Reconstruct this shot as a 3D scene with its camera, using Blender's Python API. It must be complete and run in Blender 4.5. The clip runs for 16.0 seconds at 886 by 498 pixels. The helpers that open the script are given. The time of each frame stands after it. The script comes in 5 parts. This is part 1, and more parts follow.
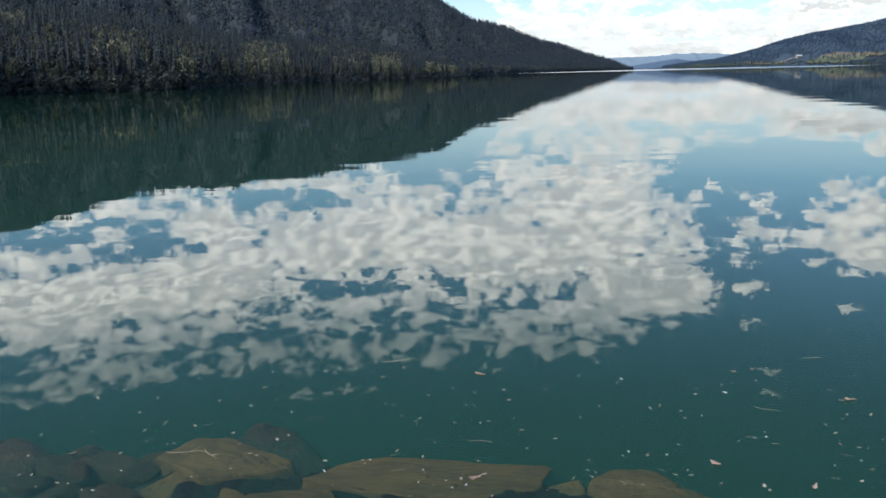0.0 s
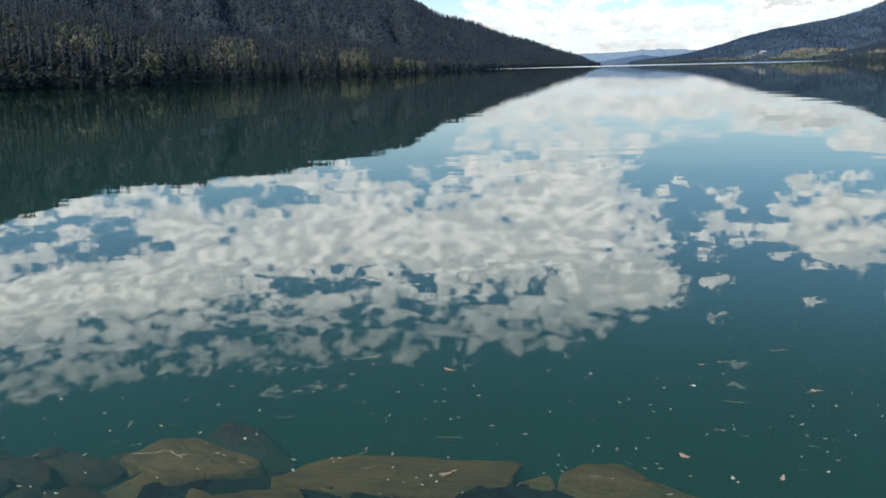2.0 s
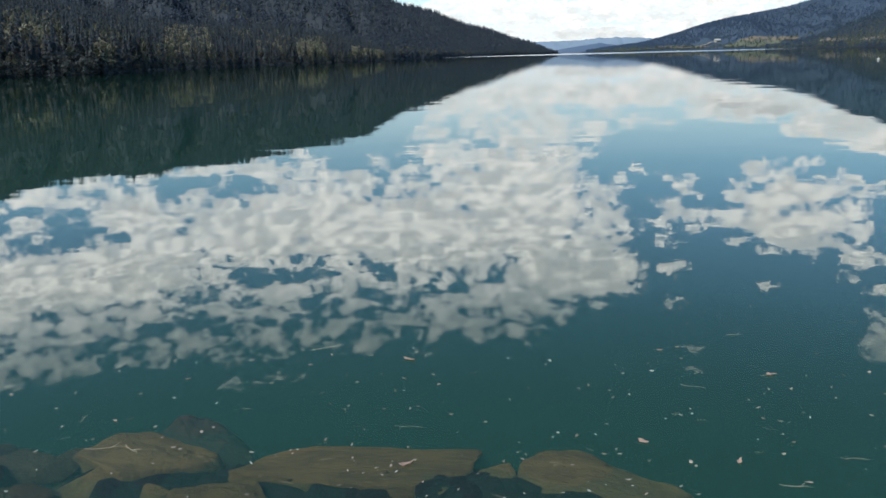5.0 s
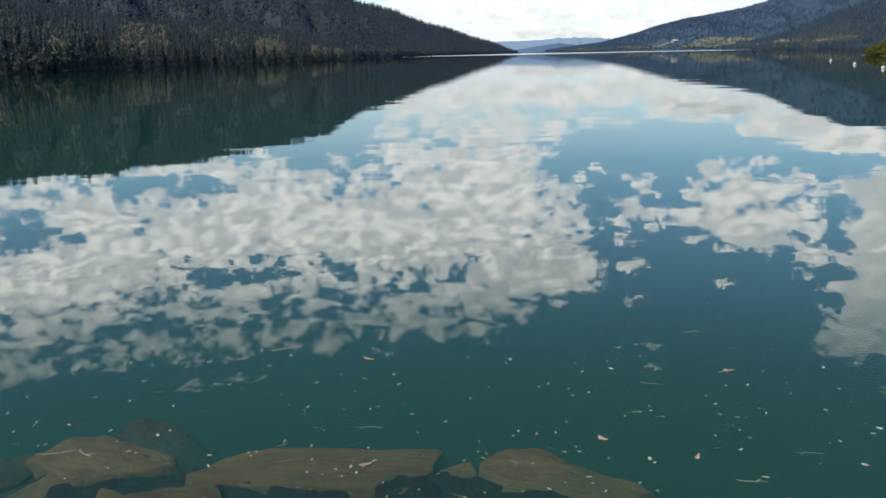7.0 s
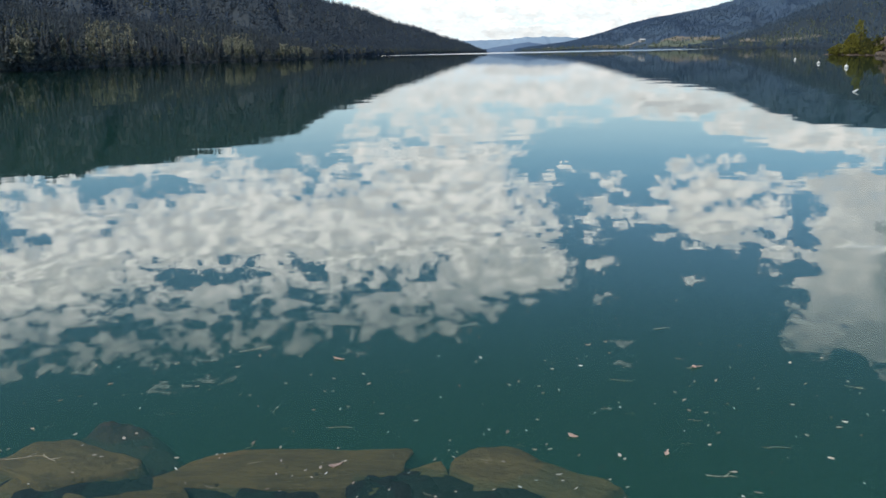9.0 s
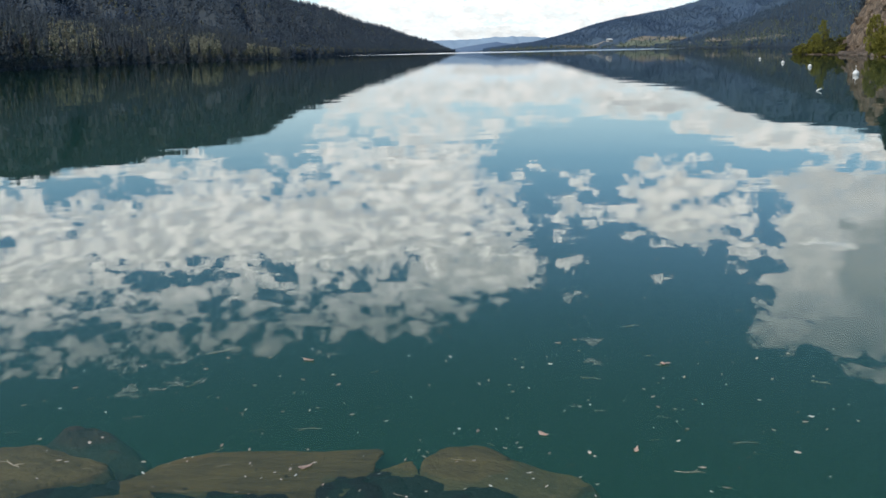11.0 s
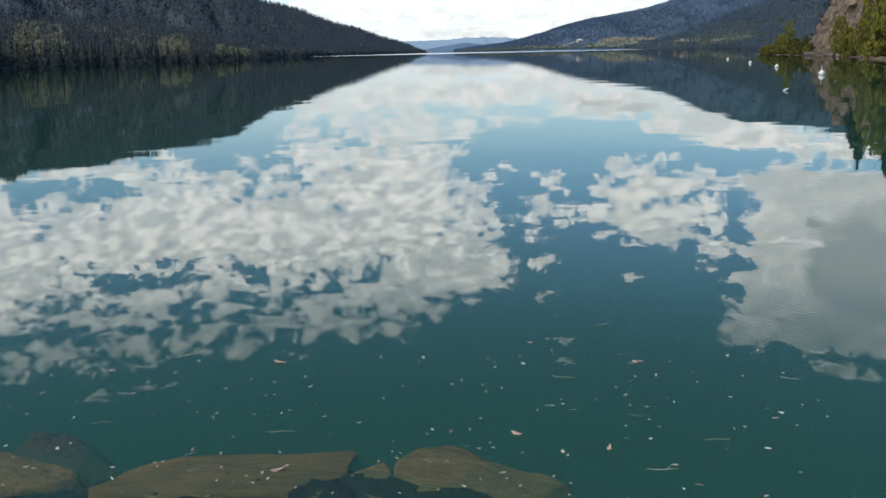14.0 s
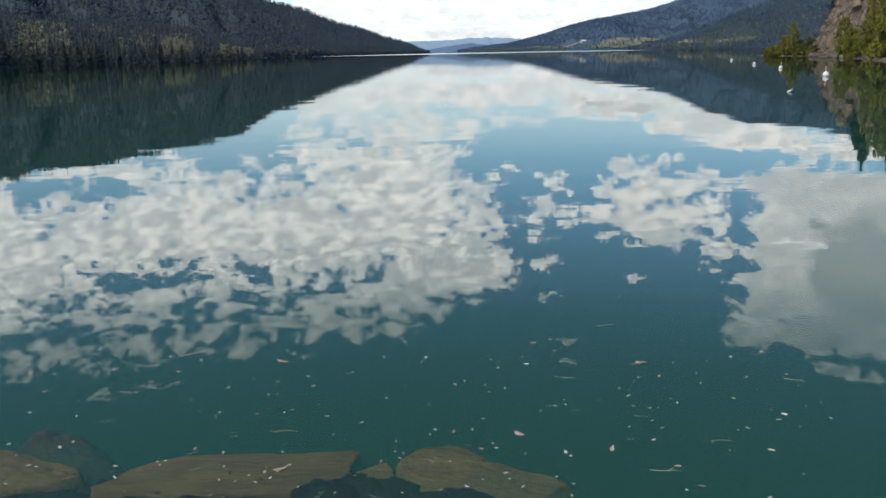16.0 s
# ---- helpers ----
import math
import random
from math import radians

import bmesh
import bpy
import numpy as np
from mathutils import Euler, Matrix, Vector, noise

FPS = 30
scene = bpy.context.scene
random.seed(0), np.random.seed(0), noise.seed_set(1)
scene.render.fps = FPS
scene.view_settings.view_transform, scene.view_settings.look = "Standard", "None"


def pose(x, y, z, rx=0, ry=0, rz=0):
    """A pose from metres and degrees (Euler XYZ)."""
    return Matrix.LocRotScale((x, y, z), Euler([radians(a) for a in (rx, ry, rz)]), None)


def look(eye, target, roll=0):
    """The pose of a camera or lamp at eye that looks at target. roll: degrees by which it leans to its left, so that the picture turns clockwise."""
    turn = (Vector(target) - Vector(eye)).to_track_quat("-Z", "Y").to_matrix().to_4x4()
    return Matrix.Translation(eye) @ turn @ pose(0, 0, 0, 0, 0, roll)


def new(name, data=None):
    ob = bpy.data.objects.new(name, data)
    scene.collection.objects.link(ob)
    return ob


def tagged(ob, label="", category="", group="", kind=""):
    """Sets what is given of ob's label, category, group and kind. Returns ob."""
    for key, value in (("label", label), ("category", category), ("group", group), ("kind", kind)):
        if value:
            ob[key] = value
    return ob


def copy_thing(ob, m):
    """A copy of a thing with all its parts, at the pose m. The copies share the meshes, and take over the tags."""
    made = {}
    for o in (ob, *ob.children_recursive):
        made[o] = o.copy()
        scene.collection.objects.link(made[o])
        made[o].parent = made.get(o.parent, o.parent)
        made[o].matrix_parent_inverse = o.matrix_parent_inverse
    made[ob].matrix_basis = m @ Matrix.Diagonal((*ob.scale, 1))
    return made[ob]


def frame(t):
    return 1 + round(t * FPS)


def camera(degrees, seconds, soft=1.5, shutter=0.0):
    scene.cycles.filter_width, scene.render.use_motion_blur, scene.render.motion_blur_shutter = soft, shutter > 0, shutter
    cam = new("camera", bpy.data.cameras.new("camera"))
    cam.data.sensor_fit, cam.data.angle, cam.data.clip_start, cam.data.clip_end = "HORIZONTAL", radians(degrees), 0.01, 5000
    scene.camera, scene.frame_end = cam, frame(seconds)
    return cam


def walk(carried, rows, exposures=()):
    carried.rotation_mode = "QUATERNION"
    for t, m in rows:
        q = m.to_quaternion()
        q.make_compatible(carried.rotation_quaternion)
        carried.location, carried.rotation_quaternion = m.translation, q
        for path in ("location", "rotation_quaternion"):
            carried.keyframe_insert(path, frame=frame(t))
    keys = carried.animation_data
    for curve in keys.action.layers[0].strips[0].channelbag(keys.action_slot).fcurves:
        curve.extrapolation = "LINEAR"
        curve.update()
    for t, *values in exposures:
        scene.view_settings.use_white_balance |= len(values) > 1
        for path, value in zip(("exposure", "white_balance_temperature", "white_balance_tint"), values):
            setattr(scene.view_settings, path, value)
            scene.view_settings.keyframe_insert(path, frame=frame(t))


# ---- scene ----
import itertools
from math import sin, cos, tan, pi

# ---------------------------------------------------------------- camera and walk
PATH = [
    # seconds, x, y, z, heading, tilt, lean
    (0, 0.000, 0.000, 2.200, 10.704, -10.847, 1.304), (0.5, -0.000, 0.009, 2.198, 10.264, -10.940, 1.291),
    (1, -0.001, 0.017, 2.196, 9.758, -11.027, 1.280), (1.5, -0.000, 0.025, 2.194, 9.260, -11.071, 1.332),
    (2, -0.000, 0.032, 2.192, 8.753, -11.136, 1.337), (2.5, 0.000, 0.040, 2.190, 8.401, -11.252, 1.399),
    (3, 0.001, 0.047, 2.188, 8.067, -11.428, 1.469), (3.5, 0.002, 0.053, 2.186, 7.707, -11.607, 1.408),
    (4, 0.003, 0.060, 2.184, 7.294, -11.725, 1.394), (6.5, 0.010, 0.088, 2.175, 4.274, -12.033, 1.225),
    (7, 0.012, 0.093, 2.174, 3.742, -11.990, 1.140), (7.5, 0.013, 0.098, 2.172, 3.336, -11.998, 1.147),
    (8, 0.015, 0.102, 2.170, 2.841, -12.091, 1.113), (8.5, 0.017, 0.106, 2.169, 2.388, -12.146, 1.090),
    (9, 0.018, 0.110, 2.167, 1.853, -12.083, 1.126), (11.5, 0.025, 0.126, 2.160, -0.573, -12.143, 1.160),
    (12, 0.025, 0.129, 2.159, -1.134, -12.054, 1.192), (12.5, 0.026, 0.131, 2.158, -1.634, -11.955, 1.215),
    (13, 0.027, 0.133, 2.157, -1.835, -11.893, 1.109), (13.5, 0.027, 0.135, 2.156, -1.822, -12.032, 1.080),
    (14, 0.027, 0.137, 2.155, -1.844, -12.131, 1.197), (14.5, 0.027, 0.139, 2.154, -1.747, -12.151, 1.110),
    (15, 0.026, 0.140, 2.153, -1.655, -12.188, 0.970), (15.5, 0.026, 0.141, 2.152, -1.572, -12.160, 1.017),
    (16, 0.025, 0.142, 2.152, -1.623, -12.108, 1.047),
]
cam = camera(51.62, 16.0, soft=1.5)
walk(cam, [(t, pose(x, y, z, 90 + p, r, w)) for t, x, y, z, w, p, r in PATH], [(0, 0.22), (4, 0.22), (12, 0.27), (16, 0.27)])

# ---------------------------------------------------------------- node helpers


class Nodes:
    """Short hand for building node trees."""

    def __init__(self, tree):
        self.tree = tree
        tree.nodes.clear()

    def add(self, kind):
        return self.tree.nodes.new(kind)

    def put(self, socket, value):
        if isinstance(value, bpy.types.NodeSocket):
            self.tree.links.new(value, socket)
        else:
            socket.default_value = value

    def math(self, op, a, b=0.0, c=0.0, clamp=False):
        node = self.add("ShaderNodeMath")
        node.operation, node.use_clamp = op, clamp
        for socket, value in zip(node.inputs, (a, b, c)):
            self.put(socket, value)
        return node.outputs[0]

    def step(self, value, low, high, a=0.0, b=1.0):
        node = self.add("ShaderNodeMapRange")
        node.interpolation_type = "SMOOTHSTEP"
        for socket, v in zip(node.inputs, (value, low, high, a, b)):
            self.put(socket, v)
        return node.outputs[0]

    def mix(self, fac, a, b, blend="MIX"):
        node = self.add("ShaderNodeMix")
        node.data_type, node.blend_type = "RGBA", blend
        self.put(node.inputs[0], fac)
        self.put(node.inputs[6], a)
        self.put(node.inputs[7], b)
        return node.outputs[2]

    def noise(self, vector, scale, detail=4.0, rough=0.55, distort=0.0):
        node = self.add("ShaderNodeTexNoise")
        self.put(node.inputs["Vector"], vector)
        for key, value in (("Scale", scale), ("Detail", detail), ("Roughness", rough), ("Distortion", distort)):
            node.inputs[key].default_value = value
        return node.outputs[0]

    def xyz(self, x, y, z=0.0):
        node = self.add("ShaderNodeCombineXYZ")
        for socket, value in zip(node.inputs, (x, y, z)):
            self.put(socket, value)
        return node.outputs[0]

    def split(self, vector):
        node = self.add("ShaderNodeSeparateXYZ")
        self.put(node.inputs[0], vector)
        return node.outputs[:3]

    def scaled(self, vector, factors):
        node = self.add("ShaderNodeVectorMath")
        node.operation = "MULTIPLY"
        self.put(node.inputs[0], vector)
        self.put(node.inputs[1], factors)
        return node.outputs[0]


def rgb(r, g, b):
    return (r, g, b, 1.0)


# ---------------------------------------------------------------- sky and sun
SUN_EL, SUN_AZ = 47.0, -128.0
# broken cloud: azimuth, elevation, half width, half height (degrees), greyness, fullness
CLOUD_BANK = (
    (-15.0, 10.2, 9.0, 2.7, 0.05, 0.74), (-6.5, 10.8, 8.0, 3.6, 0.10, 0.78), (-1.8, 9.2, 5.6, 5.2, 0.10, 0.76), (1.5, 13.0, 5.2, 2.5, 0.05, 0.74), (-2.5, 15.2, 3.6, 1.3, 0.05, 0.50),
    (3.0, 10.0, 2.6, 2.4, 0.05, 0.34), (4.4, 8.0, 1.2, 0.6, 0.0, 0.22), (4.9, 11.6, 1.0, 0.5, 0.0, 0.24), (-5.8, 6.6, 5.0, 1.3, 0.0, 0.34), (-1.6, 4.8, 4.4, 1.6, 0.0, 0.32),
    (-21.5, 9.6, 6.0, 1.9, 0.0, 0.50), (-25.4, 8.7, 1.9, 1.3, 0.0, 0.75), (-24.9, 8.3, 0.9, 0.35, 1.1, 0.70), (-19.4, 6.5, 4.6, 0.55, 0.0, 0.34), (-13.8, 7.5, 4.5, 0.8, 0.0, 0.36),
    (-29.0, 12.2, 8.0, 2.4, 0.10, 0.78), (-35.0, 12.7, 6.5, 2.5, 0.15, 0.78), (-24.0, 12.2, 4.4, 1.8, 0.05, 0.66), (-33.5, 10.3, 8.0, 1.2, 0.0, 0.36), (-31.0, 7.6, 5.0, 0.9, 0.0, 0.30), (-37.0, 9.8, 5.0, 0.8, 0.0, 0.30),
    (-27.5, 14.6, 3.4, 1.0, 0.05, 0.34), (-32.5, 15.8, 4.2, 1.2, 0.1, 0.20),
)
CLOUD_FRINGE = (
    (-17.0, 15.1, 2.3, 0.8, 0.05, 0.36), (-12.6, 14.9, 1.8, 1.0, 0.05, 0.34), (-14.6, 13.8, 3.6, 0.7, 0.1, 0.22), (-6.6, 16.3, 2.0, 0.9, 0.05, 0.34), (-1.2, 17.1, 1.3, 0.5, 0.05, 0.26),
    (-9.4, 16.2, 1.6, 0.5, 0.1, 0.22), (-23.0, 16.6, 2.0, 0.6, 0.1, 0.26), (-25.2, 17.3, 1.6, 0.4, 0.1, 0.24), (-30.0, 17.2, 2.4, 0.6, 0.1, 0.16), (-35.5, 17.4, 3.0, 0.8, 0.1, 0.14),
    (-19.8, 19.4, 1.3, 0.35, 0.1, 0.22), (-17.2, 19.0, 1.4, 0.3, 0.1, 0.16), (8.0, 13.0, 1.0, 0.35, 0.05, 0.24), (8.1, 15.2, 0.8, 0.30, 0.05, 0.26), (13.7, 13.6, 0.8, 0.3, 0.1, 0.14),
    (9.6, 17.8, 0.9, 0.3, 0.1, 0.14), (9.9, 19.0, 0.8, 0.25, 0.1, 0.12), (-4.0, 16.9, 2.2, 0.6, 0.05, 0.22),
)
CLOUD_EAST = (
    (7.3, 9.8, 1.0, 0.6, 0.0, 0.36), (8.4, 8.2, 0.7, 0.5, 0.0, 0.32), (8.7, 10.2, 0.6, 0.8, 0.0, 0.30), (9.9, 10.0, 0.5, 0.7, 0.0, 0.26), (6.0, 7.2, 0.8, 0.25, 0.0, 0.22), (9.4, 8.6, 1.2, 0.2, 0.0, 0.14),
    (14.6, 9.2, 3.4, 2.6, 0.25, 0.72), (15.2, 11.2, 2.6, 0.9, 0.1, 0.62), (11.2, 10.0, 1.2, 0.45, 0.0, 0.40), (11.6, 11.4, 0.8, 0.35, 0.0, 0.34), (17.4, 8.0, 2.2, 0.7, 0.1, 0.40), (18.0, 10.0, 1.2, 0.9, 0.1, 0.40), (13.4, 7.0, 1.8, 0.6, 0.0, 0.42),
    (18.8, 11.9, 1.2, 0.9, 0.2, 0.24), (17.8, 12.8, 0.8, 0.35, 0.0, 0.16), (22.2, 14.4, 2.8, 2.2, 0.8, 0.58), (24.6, 11.6, 4.8, 5.6, 0.9, 0.62), (28.5, 12.0, 7.0, 5.4, 1.5, 0.70), (22.6, 8.0, 3.6, 1.4, 0.9, 0.56), (26.8, 8.4, 4.4, 1.7, 1.1, 0.60), (21.0, 16.7, 2.0, 1.4, 0.7, 0.56), (25.5, 16.4, 4.4, 1.5, 1.2, 0.60),
    (24.0, 10.0, 1.0, 0.45, 1.5, 0.70), (23.4, 11.3, 1.5, 0.5, -1.2, 0.80), (26.2, 18.6, 2.1, 0.4, 0.3, 0.36), (30.5, 17.6, 2.4, 0.7, 0.5, 0.40),
    (17.0, 4.4, 3.6, 1.1, 0.0, 0.70), (20.6, 5.2, 3.6, 0.9, 0.0, 0.75), (25.0, 5.8, 4.0, 0.7, 0.0, 0.75), (12.4, 3.2, 4.4, 0.9, 0.0, 0.55),
)
CLOUD_LOW = (
    (4.5, 2.4, 7.0, 0.9, 0.05, 0.48), (-3.0, 2.6, 6.0, 1.0, 0.05, 0.40), (-1.4, 0.9, 24.7, 0.8, 0, 0.36), (10.8, 1.6, 6.0, 0.9, 0, 0.34), (11.6, 3.25, 1.3, 0.25, 1.2, 0.5), (13.6, 3.6, 1.3, 0.2, 1.2, 0.45), (3.0, 0.95, 3.0, 0.4, 0.9, 0.30),
)
# thin veil that joins the puffs
THIN_VEIL = ((-8.0, 10.4, 13.0, 4.2, 0.0, 0.22), (-28.0, 12.4, 14.0, 3.6, 0.0, 0.20), (-14.0, 15.4, 16.0, 2.6, 0.0, 0.05), (-2.0, 5.0, 6.0, 2.6, 0.0, 0.18), (-20.0, 7.0, 16.0, 1.4, 0.0, 0.15), (-34.0, 8.6, 9.0, 1.8, 0.0, 0.13), (15.0, 9.2, 4.2, 2.8, 0.0, 0.12), (8.0, 9.5, 2.4, 2.2, 0.0, 0.0), (7.0, 2.6, 12.0, 1.8, 0.0, 0.16))
# clear gaps: azimuth, elevation, half width, half height, depth
GAPS = (
    (-22.6, 7.1, 1.9, 0.9, 0.55), (-18.0, 7.3, 1.7, 0.45, 0.45), (-12.4, 6.2, 1.6, 0.55, 0.5), (-9.0, 6.3, 1.5, 0.7, 0.5), (-29.0, 9.7, 2.0, 0.7, 0.5), (-34.5, 9.0, 3.0, 0.7, 0.4), (-26.5, 10.2, 1.6, 0.4, 0.35), (-32.0, 8.2, 2.2, 0.4, 0.35),
    (-4.5, 5.2, 1.8, 0.8, 0.35), (0.6, 6.2, 1.6, 0.5, 0.25), (8.0, 5.4, 4.6, 1.5, 0.6), (12.6, 5.7, 2.6, 0.9, 0.5), (6.0, 8.8, 1.0, 2.0, 0.25), (16.9, 9.1, 1.3, 0.5, 0.45), (14.6, 9.3, 1.5, 0.9, 0.30), (19.4, 9.2, 1.2, 0.8, 0.22), (10.3, 8.6, 0.8, 1.6, 0.3),
    (-10.4, 13.2, 1.6, 0.45, 0.4), (-17.0, 13.2, 3.2, 0.5, 0.4), (-6.0, 14.2, 1.6, 0.4, 0.3), (1.6, 3.2, 1.6, 0.5, 0.40), (6.2, 3.5, 1.8, 0.3, 0.45), (-2.0, 3.6, 1.6, 0.35, 0.3), (3.6, 1.6, 1.6, 0.3, 0.3), (9.4, 2.4, 1.4, 0.3, 0.3),
)


def build_sky():
    world = bpy.data.worlds.new("sky")
    scene.world = world
    world.use_nodes = True
    n = Nodes(world.node_tree)
    direction = n.add("ShaderNodeTexCoord").outputs["Generated"]
    x, y, z = n.split(direction)
    az = n.math("MULTIPLY", n.math("ARCTAN2", x, y), 57.2958)
    el = n.math("MULTIPLY", n.math("ARCSINE", z), 57.2958)
    spin = n.add("ShaderNodeVectorRotate")
    spin.rotation_type = "EULER_XYZ"
    spin.inputs["Rotation"].default_value = (0.5, 0.3, 0.6)
    n.put(spin.inputs["Vector"], n.xyz(az, n.math("MULTIPLY", el, 1.9), 4.37))
    flat = spin.outputs[0]
    wob = n.noise(flat, 0.42, 3.0, 0.60)
    wob2 = n.noise(n.scaled(flat, (-1.0, 1.0, 1.3)), 0.46, 3.0, 0.60)
    curl = n.noise(flat, 1.5, 5.0, 0.62)
    curl2 = n.noise(n.scaled(flat, (1.2, -1.0, 1.0)), 1.7, 5.0, 0.62)
    azw = n.math("ADD", az, n.math("ADD", n.math("MULTIPLY", n.math("SUBTRACT", wob, 0.5), 2.6), n.math("MULTIPLY", n.math("SUBTRACT", curl, 0.5), 1.7)))
    elw = n.math("ADD", el, n.math("ADD", n.math("MULTIPLY", n.math("SUBTRACT", wob2, 0.5), 1.5), n.math("MULTIPLY", n.math("SUBTRACT", curl2, 0.5), 1.0)))
    place = n.xyz(azw, elw)

    def oval(ca, ce, ra, re):
        """One at the middle of an oval, nought at its rim, below that outside."""
        node = n.add("ShaderNodeVectorMath")
        node.operation = "MULTIPLY_ADD"
        n.put(node.inputs[0], place)
        node.inputs[1].default_value = (1 / ra, 1 / re, 0)
        node.inputs[2].default_value = (-ca / ra, -ce / re, 0)
        size = n.add("ShaderNodeVectorMath")
        size.operation = "LENGTH"
        n.put(size.inputs[0], node.outputs[0])
        return n.math("MINIMUM", n.math("MULTIPLY_ADD", size.outputs["Value"], -1.6, 1.6), n.math("MULTIPLY_ADD", size.outputs["Value"], -3.2, 3.2))

    field, grey = -1.1, 0.0
    for ca, ce, ra, re, g, w in CLOUD_BANK + CLOUD_FRINGE + CLOUD_EAST + CLOUD_LOW + THIN_VEIL:
        f = n.math("MINIMUM", oval(ca, ce, ra, re), w)
        field = n.math("MAXIMUM", field, f)
        if g > 0.15:
            grey = n.math("MAXIMUM", grey, n.math("MULTIPLY", f, g))
        elif g < 0:
            grey = n.math("SUBTRACT", grey, n.math("MULTIPLY", n.math("MAXIMUM", f, 0.0), -g))
    for ca, ce, ra, re, depth in GAPS:
        field = n.math("SUBTRACT", field, n.math("MULTIPLY", n.math("MINIMUM", n.math("MAXIMUM", oval(ca, ce, ra, re), 0.0), 1.0), depth))
    # scattered cloud over the rest of the sky
    rest = n.math("SUBTRACT", n.noise(n.scaled(direction, (3.0, 3.0, 6.0)), 1.0, 5.0, 0.6), 0.62)
    aside = n.step(n.math("ABSOLUTE", az), 38.0, 55.0)
    field = n.math("MAXIMUM", field, n.math("MULTIPLY_ADD", aside, 1.1, n.math("MULTIPLY_ADD", rest, 3.0, -1.2)))
    # puffs: rounded cells about a degree wide, frayed by finer noise
    cells = n.add("ShaderNodeTexVoronoi")
    cells.feature = "SMOOTH_F1"
    n.put(cells.inputs["Vector"], n.scaled(n.xyz(azw, n.math("MULTIPLY", elw, 1.9), 2.0), (0.85, 0.85, 1.0)))
    cells.inputs["Scale"].default_value = 1.0
    cells.inputs["Smoothness"].default_value = 0.35
    puff = n.math("MULTIPLY_ADD", cells.outputs["Distance"], -1.25, 1.05)
    fine = n.noise(flat, 0.85, 7.0, 0.56)
    ragged = n.noise(n.scaled(flat, (1.1, -0.9, 1.0)), 2.4, 4.0, 0.55)
    texture = n.math("ADD", n.math("MULTIPLY", n.math("SUBTRACT", fine, 0.5), 2.3), n.math("MULTIPLY", n.math("SUBTRACT", puff, 0.5), 0.55))
    texture = n.math("ADD", texture, n.math("MULTIPLY", n.math("SUBTRACT", ragged, 0.5), 0.55))
    calm = n.math("MULTIPLY", n.step(grey, 0.25, 0.6, 1.0, 0.45), n.step(el, 2.0, 7.0, 0.5, 1.0))
    density = n.math("ADD", n.math("MULTIPLY_ADD", field, 0.95, 0.02), n.math("MULTIPLY", texture, calm))
    cover = n.math("ADD", n.step(density, -0.10, 0.32, 0.0, 0.70), n.step(density, 0.10, 0.80, 0.0, 0.30))
    wisp = n.noise(n.scaled(flat, (0.8, 1.3, -1.0)), 1.7, 7.0, 0.64)
    cover = n.math("MULTIPLY", cover, n.step(n.math("ADD", wisp, n.math("MULTIPLY", grey, 0.5)), 0.38, 0.58, 0.80, 1.0))
    cover = n.math("MULTIPLY", cover, n.step(el, 12.5, 17.0, 1.0, 0.52))
    # thick middles are greyer than the lit rims
    soft = n.noise(n.scaled(flat, (1.0, 1.0, -1.0)), 0.22, 3.0, 0.5)
    grey = n.math("MULTIPLY", grey, n.step(soft, 0.35, 0.65, 0.75, 1.15))
    shade = n.noise(n.scaled(flat, (-0.9, -1.1, 1.0)), 1.1, 5.0, 0.60)
    hollow = n.step(n.math("ADD", n.math("MULTIPLY", puff, 0.35), shade), 0.50, 0.80, 0.56, 0.0)
    core = n.math("MULTIPLY", n.math("MULTIPLY", n.step(density, 0.05, 0.50), hollow), n.step(el, 4.5, 8.0, 0.75, 1.0))
    core = n.math("MULTIPLY", core, n.math("SUBTRACT", 1.0, n.math("MULTIPLY", grey, 1.5), clamp=True))
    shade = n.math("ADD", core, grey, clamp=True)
    cloud = n.mix(shade, rgb(2.08, 2.05, 1.97), rgb(0.74, 0.81, 0.85))
    low = n.step(el, 0.5, 14.0, 0.46, 1.05)
    cloud = n.mix(1.0, cloud, n.xyz(low, low, low), "MULTIPLY")
    sky = n.add("ShaderNodeTexSky")
    sky.sky_type, sky.sun_disc = "NISHITA", False
    sky.sun_elevation, sky.sun_rotation = radians(SUN_EL), radians(SUN_AZ)
    sky.altitude, sky.air_density, sky.dust_density, sky.ozone_density = 400.0, 1.0, 0.6, 2.0
    blue = n.mix(1.0, sky.outputs[0], rgb(0.096, 0.126, 0.138), "MULTIPLY")
    high = n.step(el, 8.0, 22.0, 1.0, 0.55)
    blue = n.mix(1.0, blue, n.xyz(high, high, high), "MULTIPLY")
    blue = n.mix(n.step(el, 0.0, 8.0, 0.85, 0.0), blue, rgb(0.76, 0.93, 1.08))
    colour = n.mix(n.math("MULTIPLY", cover, n.step(el, -0.5, 0.3)), blue, cloud)
    back = n.add("ShaderNodeBackground")
    n.put(back.inputs[0], colour)
    back.inputs[1].default_value = 1.0
    out = n.add("ShaderNodeOutputWorld")
    n.put(out.inputs[0], back.outputs[0])


build_sky()
sun = new("sun", bpy.data.lights.new("sun", "SUN"))
sun.data.energy, sun.data.angle, sun.data.color = 2.6, radians(0.5), (1.0, 0.94, 0.84)
sun_from = Vector((sin(radians(SUN_AZ)) * cos(radians(SUN_EL)), cos(radians(SUN_AZ)) * cos(radians(SUN_EL)), sin(radians(SUN_EL))))
sun.matrix_world = look(sun_from * 100, (0, 0, 0))

# ---------------------------------------------------------------- materials


